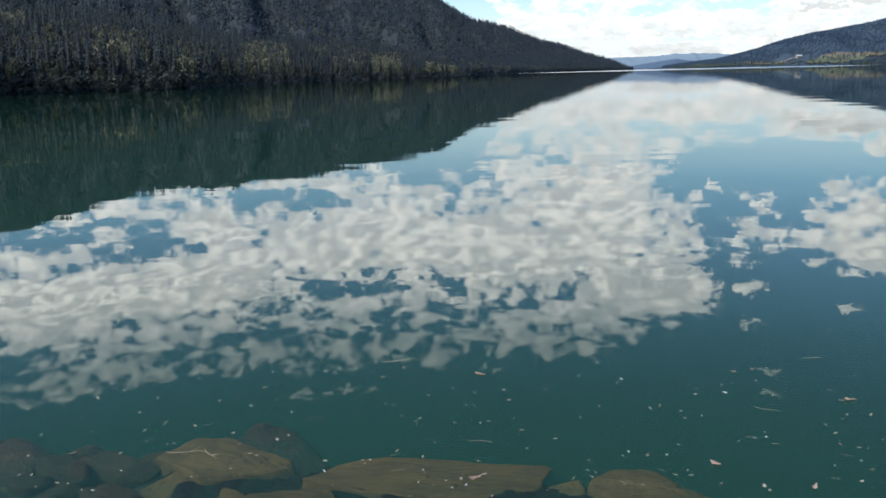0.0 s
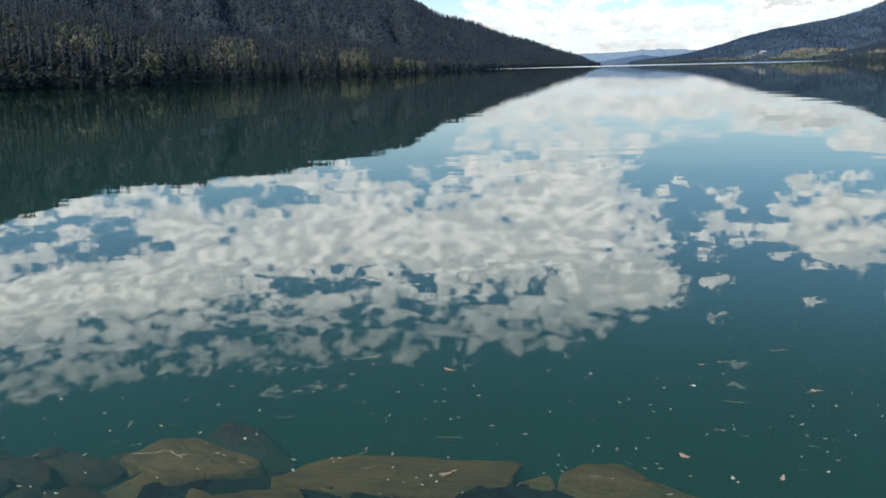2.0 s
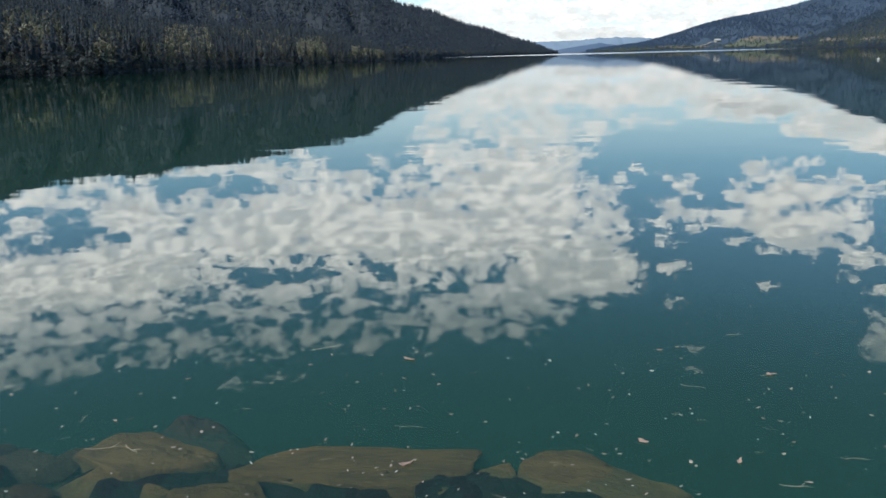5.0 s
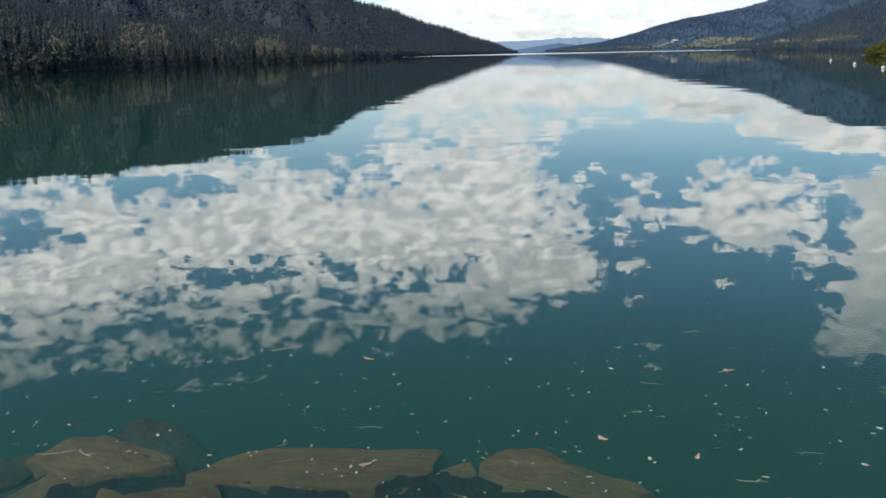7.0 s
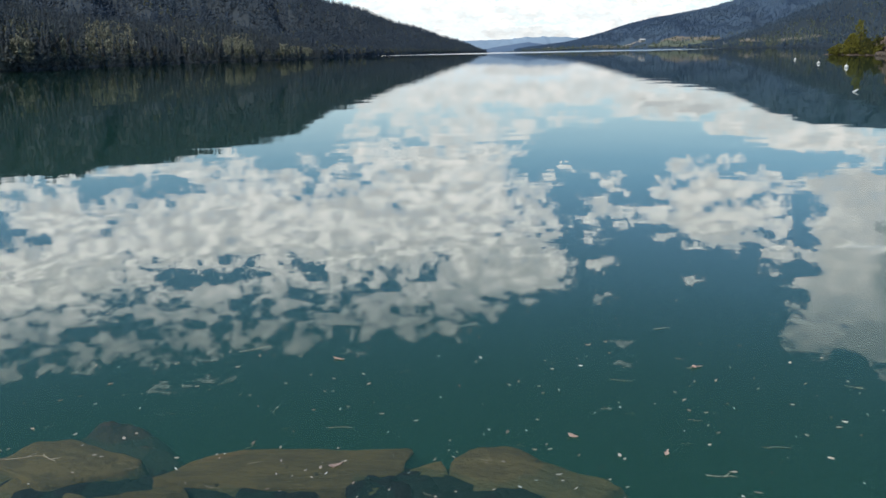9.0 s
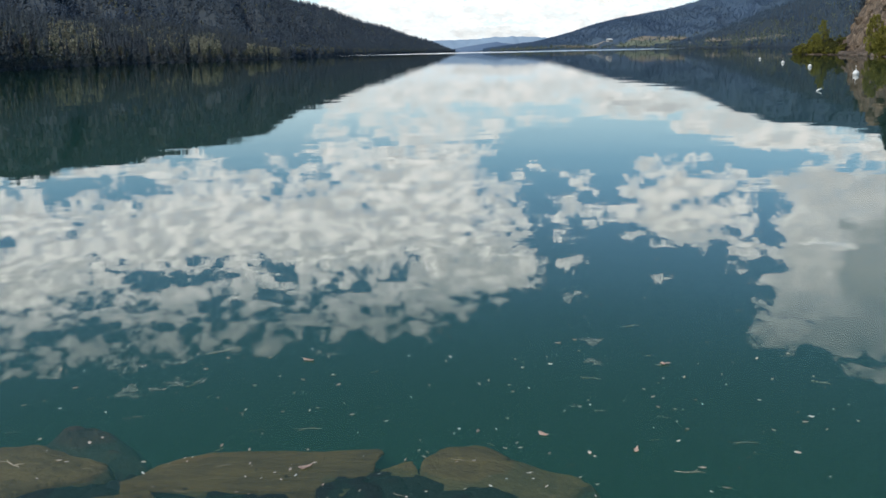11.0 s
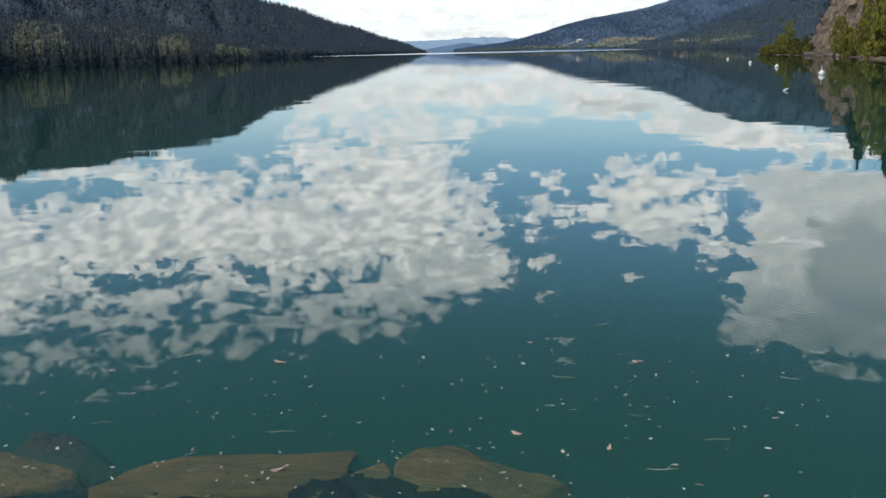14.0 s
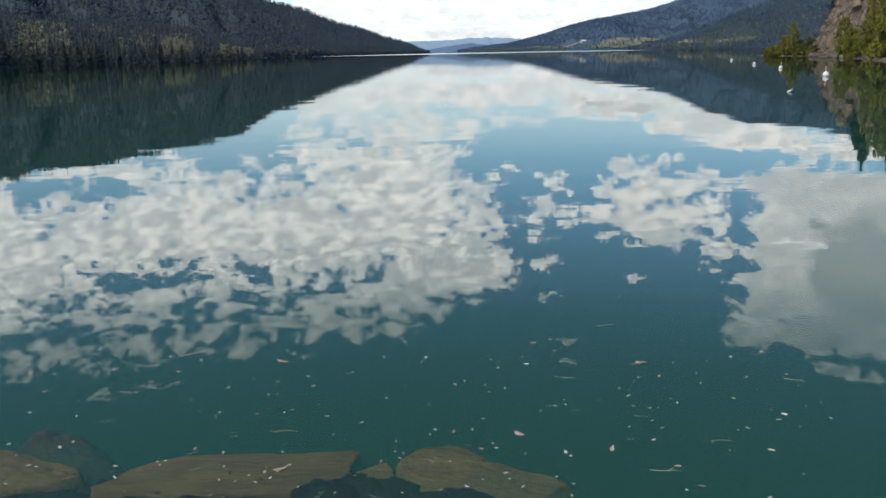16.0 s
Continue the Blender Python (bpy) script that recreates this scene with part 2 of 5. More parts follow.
def material(name):
    m = bpy.data.materials.new(name)
    m.use_nodes = True
    return m, Nodes(m.node_tree)


def finish(n, shader):
    out = n.add("ShaderNodeOutputMaterial")
    n.put(out.inputs[0], shader)


def rough_material(name, colours, scale, rough=0.85, bump=0.0, bump_scale=None, stretch=(1, 1, 1), island=0.0, each=0.0, translucent=0.0, cell=0.0, crack=0.0):
    """Three colours blended by noise at two scales, with relief. island, each: spread of value by mesh island or by object. cell: patches of that frequency."""
    m, n = material(name)
    where = n.scaled(n.add("ShaderNodeTexCoord").outputs["Object"], stretch)
    big = n.noise(where, scale, 5.0, 0.6)
    small = n.noise(where, scale * 7.3, 4.0, 0.6)
    colour = n.mix(n.step(big, 0.36, 0.64), rgb(*colours[0]), rgb(*colours[1]))
    colour = n.mix(n.step(small, 0.50, 0.72, 0.0, 0.8), colour, rgb(*colours[2]))
    if cell:
        spots = n.add("ShaderNodeTexVoronoi")
        n.put(spots.inputs["Vector"], n.scaled(where, (1, 1, 0.15)))
        spots.inputs["Scale"].default_value = cell
        value = n.split(spots.outputs["Color"])[0]
        colour = n.mix(1.0, colour, n.mix(value, rgb(0.68, 0.68, 0.72), rgb(1.34, 1.32, 1.15)), "MULTIPLY")
    if crack:
        lines = n.add("ShaderNodeTexVoronoi")
        lines.feature = "DISTANCE_TO_EDGE"
        bent = n.add("ShaderNodeVectorMath")
        bent.operation = "ADD"
        wave = n.noise(where, crack * 1.5, 3.0)
        n.put(bent.inputs[0], n.scaled(where, (1.0, 1.0, 1.4)))
        n.put(bent.inputs[1], n.xyz(wave, wave, wave))
        n.put(lines.inputs["Vector"], bent.outputs[0])
        lines.inputs["Scale"].default_value = crack
        dark = n.step(lines.outputs["Distance"], 0.0, 0.14, 0.58, 1.0)
        colour = n.mix(1.0, colour, n.xyz(dark, dark, dark), "MULTIPLY")
    if island or each:
        if island:
            pick, spread = n.add("ShaderNodeNewGeometry").outputs["Random Per Island"], island
        else:
            pick, spread = n.add("ShaderNodeObjectInfo").outputs["Random"], each
        value = n.math("MULTIPLY_ADD", pick, 2 * spread, 1.0 - spread)
        colour = n.mix(1.0, colour, n.xyz(value, value, value), "MULTIPLY")
    b = n.add("ShaderNodeBsdfPrincipled")
    n.put(b.inputs["Base Color"], colour)
    b.inputs["Roughness"].default_value = rough
    b.inputs["Specular IOR Level"].default_value = 0.3
    if bump:
        node = n.add("ShaderNodeBump")
        node.inputs["Distance"].default_value = bump
        n.put(node.inputs["Height"], n.noise(where, bump_scale or scale * 5, 6.0, 0.65))
        n.put(b.inputs["Normal"], node.outputs[0])
    shader = b.outputs[0]
    if translucent:
        tr = n.add("ShaderNodeBsdfTranslucent")
        n.put(tr.inputs[0], colour)
        mixed = n.add("ShaderNodeMixShader")
        mixed.inputs[0].default_value = translucent
        n.put(mixed.inputs[1], shader)
        n.put(mixed.inputs[2], tr.outputs[0])
        shader = mixed.outputs[0]
    finish(n, shader)
    return m


def water_material():
    m, n = material("lake_water")
    where = n.add("ShaderNodeTexCoord").outputs["Object"]
    x, y, z = n.split(where)
    turn = n.add("ShaderNodeVectorRotate")
    turn.rotation_type = "EULER_XYZ"
    turn.inputs["Rotation"].default_value = (0.6, 0.4, 0.5)
    n.put(turn.inputs["Vector"], n.xyz(n.math("MULTIPLY", x, 0.8), n.math("MULTIPLY", y, 1.25), 3.3))
    tilted = turn.outputs[0]
    far = n.math("SQRT", n.math("ADD", n.math("MULTIPLY", x, x), n.math("MULTIPLY", y, y)))
    swell = n.noise(tilted, 1.7, 1.5, 0.45)
    broad = n.noise(tilted, 0.30, 1.0, 0.5)
    height = n.math("ADD", n.math("MULTIPLY", swell, 0.42), n.math("MULTIPLY", broad, 3.2))
    bump = n.add("ShaderNodeBump")
    bump.inputs["Distance"].default_value = 0.0018
    n.put(bump.inputs["Height"], height)
    # the breeze roughens the open lake far out
    breeze = n.math("MULTIPLY", n.step(far, 900.0, 1500.0, 0.0, 0.30), n.step(n.math("DIVIDE", x, n.math("MAXIMUM", y, 1.0)), 0.18, 0.27, 1.0, 0.15))
    gloss = n.add("ShaderNodeBsdfGlossy")
    n.put(gloss.inputs["Roughness"], breeze)
    n.put(gloss.inputs["Normal"], bump.outputs[0])
    clear = n.add("ShaderNodeBsdfTransparent")
    clear.inputs[0].default_value = rgb(0.95, 0.96, 0.94)
    silt = n.add("ShaderNodeBsdfDiffuse")
    silt.inputs[0].default_value = rgb(0.050, 0.225, 0.176)
    body = n.add("ShaderNodeMixShader")
    body.inputs[0].default_value = 0.05
    n.put(body.inputs[1], clear.outputs[0])
    n.put(body.inputs[2], silt.outputs[0])
    fresnel = n.add("ShaderNodeFresnel")
    fresnel.inputs["IOR"].default_value = 1.333
    n.put(fresnel.inputs["Normal"], bump.outputs[0])
    mixed = n.add("ShaderNodeMixShader")
    n.put(mixed.inputs[0], fresnel.outputs[0])
    n.put(mixed.inputs[1], body.outputs[0])
    n.put(mixed.inputs[2], gloss.outputs[0])
    finish(n, mixed.outputs[0])
    return m


def silt_material(amount):
    m, n = material("suspended_silt")
    clear = n.add("ShaderNodeBsdfTransparent")
    clear.inputs[0].default_value = rgb(0.95, 0.97, 0.96)
    silt = n.add("ShaderNodeBsdfDiffuse")
    where = n.add("ShaderNodeTexCoord").outputs["Object"]
    n.put(silt.inputs[0], n.mix(n.noise(where, 0.4, 3.0), rgb(0.064, 0.240, 0.198), rgb(0.078, 0.274, 0.219)))
    mixed = n.add("ShaderNodeMixShader")
    mixed.inputs[0].default_value = amount
    n.put(mixed.inputs[1], clear.outputs[0])
    n.put(mixed.inputs[2], silt.outputs[0])
    finish(n, mixed.outputs[0])
    return m


WATER = water_material()
# the teal glow of deep water is put into the bed's colour
BED = rough_material("water_teal_lake_bed", ((0.018, 0.180, 0.140), (0.024, 0.20, 0.15), (0.04, 0.17, 0.13)), 0.5, 0.9)
BANK = rough_material("shore_gravel", ((0.20, 0.17, 0.14), (0.13, 0.115, 0.095), (0.27, 0.24, 0.20)), 2.5, 0.95, 0.03, 14.0)
BOULDER = rough_material("algae_coated_rock", ((0.182, 0.138, 0.060), (0.120, 0.094, 0.047), (0.230, 0.174, 0.080)), 2.2, 0.8, 0.03, 9.0, each=0.2)
DARK_BOULDER = rough_material("dark_silted_rock", ((0.080, 0.060, 0.042), (0.052, 0.042, 0.033), (0.105, 0.080, 0.054)), 2.4, 0.85, 0.03, 9.0)
# both floors are lifted and blued in colour to stand for haze
FOREST_FLOOR = rough_material("hazed_forest_floor", ((0.046, 0.058, 0.070), (0.050, 0.062, 0.070), (0.060, 0.066, 0.066)), 0.012, 0.95)
RIDGE_FLOOR = rough_material("hazed_ridge_floor", ((0.042, 0.056, 0.070), (0.047, 0.060, 0.070), (0.056, 0.066, 0.066)), 0.012, 0.95)
GRASS_SLOPE = rough_material("dry_grass_slope", ((0.12, 0.11, 0.065), (0.06, 0.068, 0.038), (0.16, 0.145, 0.095)), 0.012, 0.95)
# far slope and ranges carry the haze of distance as blue base colour
FAR_SLOPE = rough_material("hazed_forest_slope", ((0.056, 0.095, 0.152), (0.063, 0.104, 0.154), (0.076, 0.114, 0.146)), 0.003, 0.95)
RANGE = rough_material("hazed_range", ((0.26, 0.37, 0.50), (0.29, 0.40, 0.52), (0.33, 0.42, 0.52)), 0.004, 0.95)
RANGE_NEAR = rough_material("hazed_hill", ((0.11, 0.18, 0.29), (0.125, 0.195, 0.30), (0.145, 0.21, 0.30)), 0.005, 0.95)
# needle colour includes a blue lift for haze over the hill
NEEDLES = rough_material("haze_tinted_needles", ((0.088, 0.110, 0.132), (0.100, 0.122, 0.132), (0.126, 0.136, 0.120)), 0.02, 0.9, island=0.22, translucent=0.5)
# haze is mixed into the blues of far conifers and spur
FAR_NEEDLES = rough_material("hazed_conifers", ((0.082, 0.136, 0.220), (0.094, 0.148, 0.222), (0.116, 0.164, 0.206)), 0.003, 0.9, island=0.06, translucent=0.3)
SPUR_NEEDLES = rough_material("hazed_spur_conifers", ((0.054, 0.088, 0.136), (0.064, 0.100, 0.138), (0.086, 0.116, 0.128)), 0.006, 0.9, island=0.16)
SPUR_SLOPE = rough_material("hazed_spur_slope", ((0.026, 0.042, 0.060), (0.030, 0.046, 0.060), (0.038, 0.052, 0.056)), 0.008, 0.95)
SHORE_LEAVES = rough_material("far_shore_leaves", ((0.12, 0.15, 0.12), (0.15, 0.175, 0.125), (0.19, 0.20, 0.14)), 0.01, 0.9, island=0.3)
# ridge conifers paler and bluer, with haze put into the colour
RIDGE_NEEDLES = rough_material("hazed_ridge_conifers", ((0.082, 0.112, 0.152), (0.094, 0.124, 0.154), (0.118, 0.136, 0.140)), 0.006, 0.9, island=0.20, translucent=0.45)
# brighter copy of the pale leaves, with patches of sun put into colour
GROVE_LEAVES = rough_material("sun_painted_grove_leaves", ((0.225, 0.225, 0.160), (0.27, 0.265, 0.19), (0.38, 0.35, 0.26)), 0.05, 0.8, island=0.4, translucent=0.3)
PALE_LEAVES = rough_material("pale_spring_leaves", ((0.135, 0.146, 0.106), (0.170, 0.175, 0.125), (0.25, 0.24, 0.17)), 0.05, 0.8, island=0.4, translucent=0.3)
BRIGHT_LEAVES = rough_material("yellow_green_leaves", ((0.30, 0.285, 0.060), (0.22, 0.215, 0.046), (0.38, 0.35, 0.10)), 0.4, 0.7, island=0.35, translucent=0.45)
DARK_LEAVES = rough_material("deep_green_leaves", ((0.10, 0.108, 0.032), (0.13, 0.130, 0.036), (0.17, 0.162, 0.05)), 0.4, 0.7, island=0.35, translucent=0.35)
BARK = rough_material("grey_brown_bark", ((0.07, 0.055, 0.04), (0.11, 0.09, 0.07), (0.15, 0.13, 0.11)), 2.0, 0.9, 0.02, stretch=(1, 1, 0.2))
CLIFF = rough_material("weathered_cliff_rock", ((0.235, 0.180, 0.132), (0.125, 0.095, 0.072), (0.30, 0.245, 0.19)), 0.35, 0.9, 1.6, 0.5, stretch=(1, 1, 0.6), crack=0.5)
BLOCK = rough_material("fractured_cliff_block", ((0.225, 0.170, 0.122), (0.125, 0.096, 0.070), (0.30, 0.24, 0.178)), 0.7, 0.9, 0.25, 1.8, each=0.4, crack=1.1)
STONE = rough_material("shore_stone", ((0.15, 0.12, 0.098), (0.10, 0.085, 0.072), (0.20, 0.17, 0.14)), 0.8, 0.9, 0.05, each=0.3)
WHITE = rough_material("white_buoy_plastic", ((0.80, 0.80, 0.78), (0.74, 0.74, 0.72), (0.65, 0.66, 0.62)), 3.0, 0.35)
ROOF = rough_material("pale_metal_roof", ((0.72, 0.71, 0.68), (0.62, 0.61, 0.58), (0.55, 0.54, 0.5)), 0.2, 0.3)
PLASTER = rough_material("pale_house_wall", ((0.55, 0.50, 0.43), (0.48, 0.44, 0.38), (0.42, 0.38, 0.32)), 0.3, 0.9)
DARK_GLASS = rough_material("dark_window", ((0.03, 0.035, 0.04), (0.04, 0.045, 0.05), (0.05, 0.05, 0.055)), 0.3, 0.15)
TAN_SLOPE = rough_material("dry_tan_meadow", ((0.25, 0.215, 0.17), (0.16, 0.15, 0.115), (0.30, 0.26, 0.20)), 0.02, 0.95)
# near-black tones put the shade of the boulder crevices into these stones
SHADE_RUBBLE = rough_material("shade_black_rubble", ((0.020, 0.020, 0.022), (0.014, 0.014, 0.018), (0.034, 0.030, 0.028)), 3.0, 0.85, 0.03, 9.0, each=0.3)
SILTED = rough_material("silt_coated_stone", ((0.105, 0.084, 0.048), (0.065, 0.055, 0.038), (0.135, 0.108, 0.064)), 4.0, 0.9, 0.03, 9.0, each=0.3)
# shrub colour raised towards blue in place of haze along the shore
SHRUBS = rough_material("haze_lifted_shrubs", ((0.098, 0.118, 0.128), (0.120, 0.138, 0.132), (0.165, 0.168, 0.135)), 0.05, 0.85, island=0.3, translucent=0.35)
PALE_EARTH = rough_material("pale_road_cut", ((0.40, 0.36, 0.29), (0.30, 0.27, 0.21), (0.5, 0.46, 0.38)), 0.05, 0.95)
DEAD_LEAF = rough_material("bleached_dead_leaf", ((0.38, 0.31, 0.26), (0.50, 0.44, 0.39), (0.26, 0.17, 0.13)), 12.0, 0.8, each=0.55)
RED_LEAF = rough_material("reddish_dead_leaf", ((0.46, 0.31, 0.25), (0.55, 0.42, 0.36), (0.36, 0.18, 0.13)), 12.0, 0.8, each=0.3)
FLUFF = rough_material("white_seed_fluff", ((0.74, 0.72, 0.68), (0.58, 0.55, 0.50), (0.80, 0.79, 0.76)), 20.0, 0.9, each=0.35)
TWIG = rough_material("wet_twig_bark", ((0.50, 0.43, 0.33), (0.36, 0.30, 0.22), (0.60, 0.53, 0.43)), 10.0, 0.6, each=0.4)

# ---------------------------------------------------------------- geometry helpers


def mesh_from(name, verts, faces, mat, smooth=False):
    verts = np.asarray(verts, dtype=np.float32)
    me = bpy.data.meshes.new(name)
    me.from_pydata(verts.tolist() if len(verts) < 20000 else verts, [], faces.tolist() if isinstance(faces, np.ndarray) and len(faces) < 20000 else faces)
    if smooth:
        me.polygons.foreach_set("use_smooth", np.ones(len(me.polygons), dtype=bool))
    me.materials.append(mat)
    me.update()
    return me


def big_mesh(name, verts, faces, mat, smooth=False):
    """A mesh from numpy arrays whose faces all have the same number of corners."""
    verts, faces = np.asarray(verts, dtype=np.float32), np.asarray(faces, dtype=np.int32)
    me = bpy.data.meshes.new(name)
    count, k = faces.shape
    me.vertices.add(len(verts))
    me.vertices.foreach_set("co", verts.ravel())
    me.loops.add(count * k)
    me.loops.foreach_set("vertex_index", faces.ravel())
    me.polygons.add(count)
    me.polygons.foreach_set("loop_start", np.arange(count, dtype=np.int32) * k)
    me.polygons.foreach_set("use_smooth", np.full(count, smooth, dtype=bool))
    me.materials.append(mat)
    me.update(calc_edges=True)
    me.validate()
    return me


def part(name, bm, mat, parent, label=""):
    me = bpy.data.meshes.new(name)
    bm.to_mesh(me)
    bm.free()
    me.materials.append(mat)
    ob = new(name, me)
    ob.parent = parent
    return tagged(ob, label)


def part_mesh(name, me, parent, label=""):
    ob = new(name, me)
    ob.parent = parent
    return tagged(ob, label)


def lattice(i, j, seed):
    h = (i * 374761393 + j * 668265263 + seed * 974634777) & 0x7FFFFFFF
    h = ((h ^ (h >> 13)) * 1274126177) & 0x7FFFFFFF
    return ((h ^ (h >> 16)) & 0xFFFF) / 65535.0


def vnoise(x, y, seed=0):
    """Smooth value noise, 0 to 1, for arrays."""
    x, y = np.asarray(x, dtype=float), np.asarray(y, dtype=float)
    i, j = np.floor(x).astype(np.int64), np.floor(y).astype(np.int64)
    u, v = x - i, y - j
    u, v = u * u * (3 - 2 * u), v * v * (3 - 2 * v)
    a, b = lattice(i, j, seed), lattice(i + 1, j, seed)
    c, d = lattice(i, j + 1, seed), lattice(i + 1, j + 1, seed)
    return (a * (1 - u) + b * u) * (1 - v) + (c * (1 - u) + d * u) * v


def fbm(x, y, seed=0, octaves=4):
    total, amp, norm = 0.0, 1.0, 0.0
    for k in range(octaves):
        total = total + amp * vnoise(x * 2.0 ** k, y * 2.0 ** k, seed + k)
        norm += amp
        amp *= 0.5
    return total / norm


def sstep(x, a, b):
    t = np.clip((np.asarray(x, dtype=float) - a) / (b - a), 0, 1)
    return t * t * (3 - 2 * t)


def grid_faces(rows, cols):
    i, j = np.meshgrid(np.arange(rows - 1), np.arange(cols - 1), indexing="ij")
    a = (i * cols + j).ravel()
    return np.stack([a, a + 1, a + cols + 1, a + cols], axis=1)


# ---------------------------------------------------------------- lake and ground
def disc(radius, rings, spokes, z):
    rs = np.concatenate([[0.5], np.geomspace(1.0, radius, rings - 1)])
    a = np.linspace(0, 2 * pi, spokes, endpoint=False)
    r, aa = np.meshgrid(rs, a, indexing="ij")
    verts = np.stack([r * np.cos(aa), r * np.sin(aa), np.full(r.shape, z)], axis=-1).reshape(-1, 3)
    i, j = np.meshgrid(np.arange(rings - 1), np.arange(spokes), indexing="ij")
    p, q = (i * spokes + j).ravel(), (i * spokes + (j + 1) % spokes).ravel()
    faces = [tuple(f) for f in np.stack([p, p + spokes, q + spokes, q], axis=1).tolist()]
    return verts, faces + [tuple(range(spokes))]


def ground_height(x, y):
    """The bank that the camera stands on falls into the lake."""
    edge = 2.9 + 0.25 * np.sin(x * 0.7) + 0.2 * np.sin(x * 1.9 + 1.0)
    t = y - edge
    land = 0.55 * sstep(-t, 0, 2.2) + np.clip(-t - 3, 0, 400) * 0.09 + 0.12 * fbm(x * 0.9, y * 0.9, 5)
    wet = -0.28 * np.clip(t, 0, 2.2) - 0.62 * np.clip(t - 2.2, 0, 12) - 0.02 * np.clip(t - 14, 0, 100)
    return np.where(t < 0, land, wet + 0.1 * fbm(x, y, 6) - 0.05)


verts, faces = disc(4950, 90, 180, 0.0)
verts[:, 2] = ground_height(verts[:, 0], verts[:, 1])
ground = tagged(new("ground", mesh_from("ground", verts, faces, BED, True)), "lake bed painted in deep-water teal, rising to a gravel bank", "ground", kind="structure")
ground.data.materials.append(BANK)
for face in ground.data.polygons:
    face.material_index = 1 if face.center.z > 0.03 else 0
verts, faces = disc(4900, 40, 128, 0.0)
water = tagged(new("water", mesh_from("water", verts, faces, WATER, True)), "calm teal lake water mirroring clouds and hills", "lake", kind="structure")
for depth, amount in ((0.17, 0.05), (0.25, 0.09), (0.34, 0.15), (0.48, 0.24), (0.72, 0.36), (1.1, 0.5)):
    verts, faces = disc(1500, 90, 120, -depth)
    verts[:, 2] += 0.09 * (fbm(verts[:, 0] * 2.3, verts[:, 1] * 2.3, int(depth * 100)) - 0.5)
    tagged(new("water_silt", mesh_from("water_silt", verts, faces, silt_material(amount), True)), "cloudy teal silt hanging in the lake", "water", kind="structure")

# ---------------------------------------------------------------- hills


class Hill:
    """Land that rises from a shore to a ridge, by azimuth: distances of shore and ridge in metres, and the ridge's elevation in degrees."""

    def __init__(self, seed, table, trees=8.0, rough=0.10, gully=0.0):
        self.seed, self.trees, self.rough, self.gully = seed, trees, rough, gully
        self.az, self.near, self.far, self.rise = (np.array(c, dtype=float) for c in zip(*table))

    def at(self, az):
        return np.interp(az, self.az, self.near), np.interp(az, self.az, self.far), np.interp(az, self.az, self.rise)

    def height(self, az, u):
        near, far, rise = self.at(az)
        near = near * (1 + 0.06 * (fbm(az * 0.35, az * 0.0, self.seed + 40) - 0.5))
        r = near + (far - near) * u
        top = np.maximum(np.tan(np.radians(rise)) * far - self.trees, 0.4)
        climb = np.where(u < 1, np.clip(u, 0, 1) ** 0.92, 1 - 0.75 * (u - 1))
        x, y = r * np.sin(np.radians(az)), r * np.cos(np.radians(az))
        size = (far - near) * 0.35
        lumps = (fbm(x / size, y / size, self.seed) - 0.5) * self.rough * 2 * top * np.clip(u * 2.5, 0, 1) * np.clip(3 - 2 * u, 0.25, 1)
        lumps = lumps + self.gully * top * np.sin(pi * np.clip(u, 0, 1)) * (fbm(az * 0.55 + u * 1.3, u * 1.6, self.seed + 60) - 0.5) * 2
        z = top * climb + lumps + np.where(u > 0, 0.5 * sstep(u, 0, 0.01), 0) + np.where(u < 0, u * 60, 0)
        return x, y, z

    def build(self, name, mat, label, step=0.4, rows=56, reach=1.7):
        azs = np.arange(self.az[0], self.az[-1] + step, step)
        us = np.concatenate([[-0.08, -0.03, 0.0, 0.01, 0.03], np.linspace(0.06, reach, rows)])
        a, u = np.meshgrid(azs, us, indexing="ij")
        x, y, z = self.height(a, u)
        verts = np.stack([x, y, z], axis=-1).reshape(-1, 3)
        return tagged(new(name, big_mesh(name, verts, grid_faces(len(azs), len(us)), mat, True)), label, "hill", kind="structure")

    def spots(self, rng, count, az0, az1, u0, u1, power=1.0):
        a = rng.uniform(az0, az1, count)
        u = u0 + (u1 - u0) * rng.random(count) ** power
        x, y, z = self.height(a, u)
        return x, y, z, a, u


FRONT = Hill(11, [(-100, 150, 420, 7.5), (-60, 170, 480, 6.5), (-45, 190, 520, 5.2), (-35, 222, 560, 4.6), (-30, 228, 600, 4.0), (-26, 240, 640, 3.2),
                  (-23, 310, 700, 2.75), (-20, 400, 760, 2.45), (-16, 465, 820, 2.2), (-13, 540, 860, 1.75), (-11, 590, 880, 1.15), (-9.9, 690, 900, 0.55), (-9.0, 800, 950, 0.15)])
BACK = Hill(12, [(-110, 500, 1300, 9.5), (-60, 500, 1300, 9.5), (-45, 560, 1350, 9.0), (-35.5, 620, 1400, 8.1), (-33.3, 640, 1450, 7.35), (-29.8, 680, 1500, 6.75), (-23.6, 720, 1600, 6.45),
                 (-20, 760, 1650, 6.2), (-16.3, 800, 1700, 5.65), (-12.5, 840, 1750, 5.10), (-10.7, 870, 1800, 4.52), (-8.9, 960, 1950, 3.40), (-6.5, 1200, 2150, 2.74), (-4.8, 1450, 2350, 2.02),
                 (-3.3, 1750, 2500, 1.62), (-2.0, 2050, 2650, 1.14), (-0.7, 2350, 2750, 0.76), (0.5, 2600, 2800, 0.22), (0.9, 2700, 2850, 0.05)], 6.5, 0.05, 0.22)
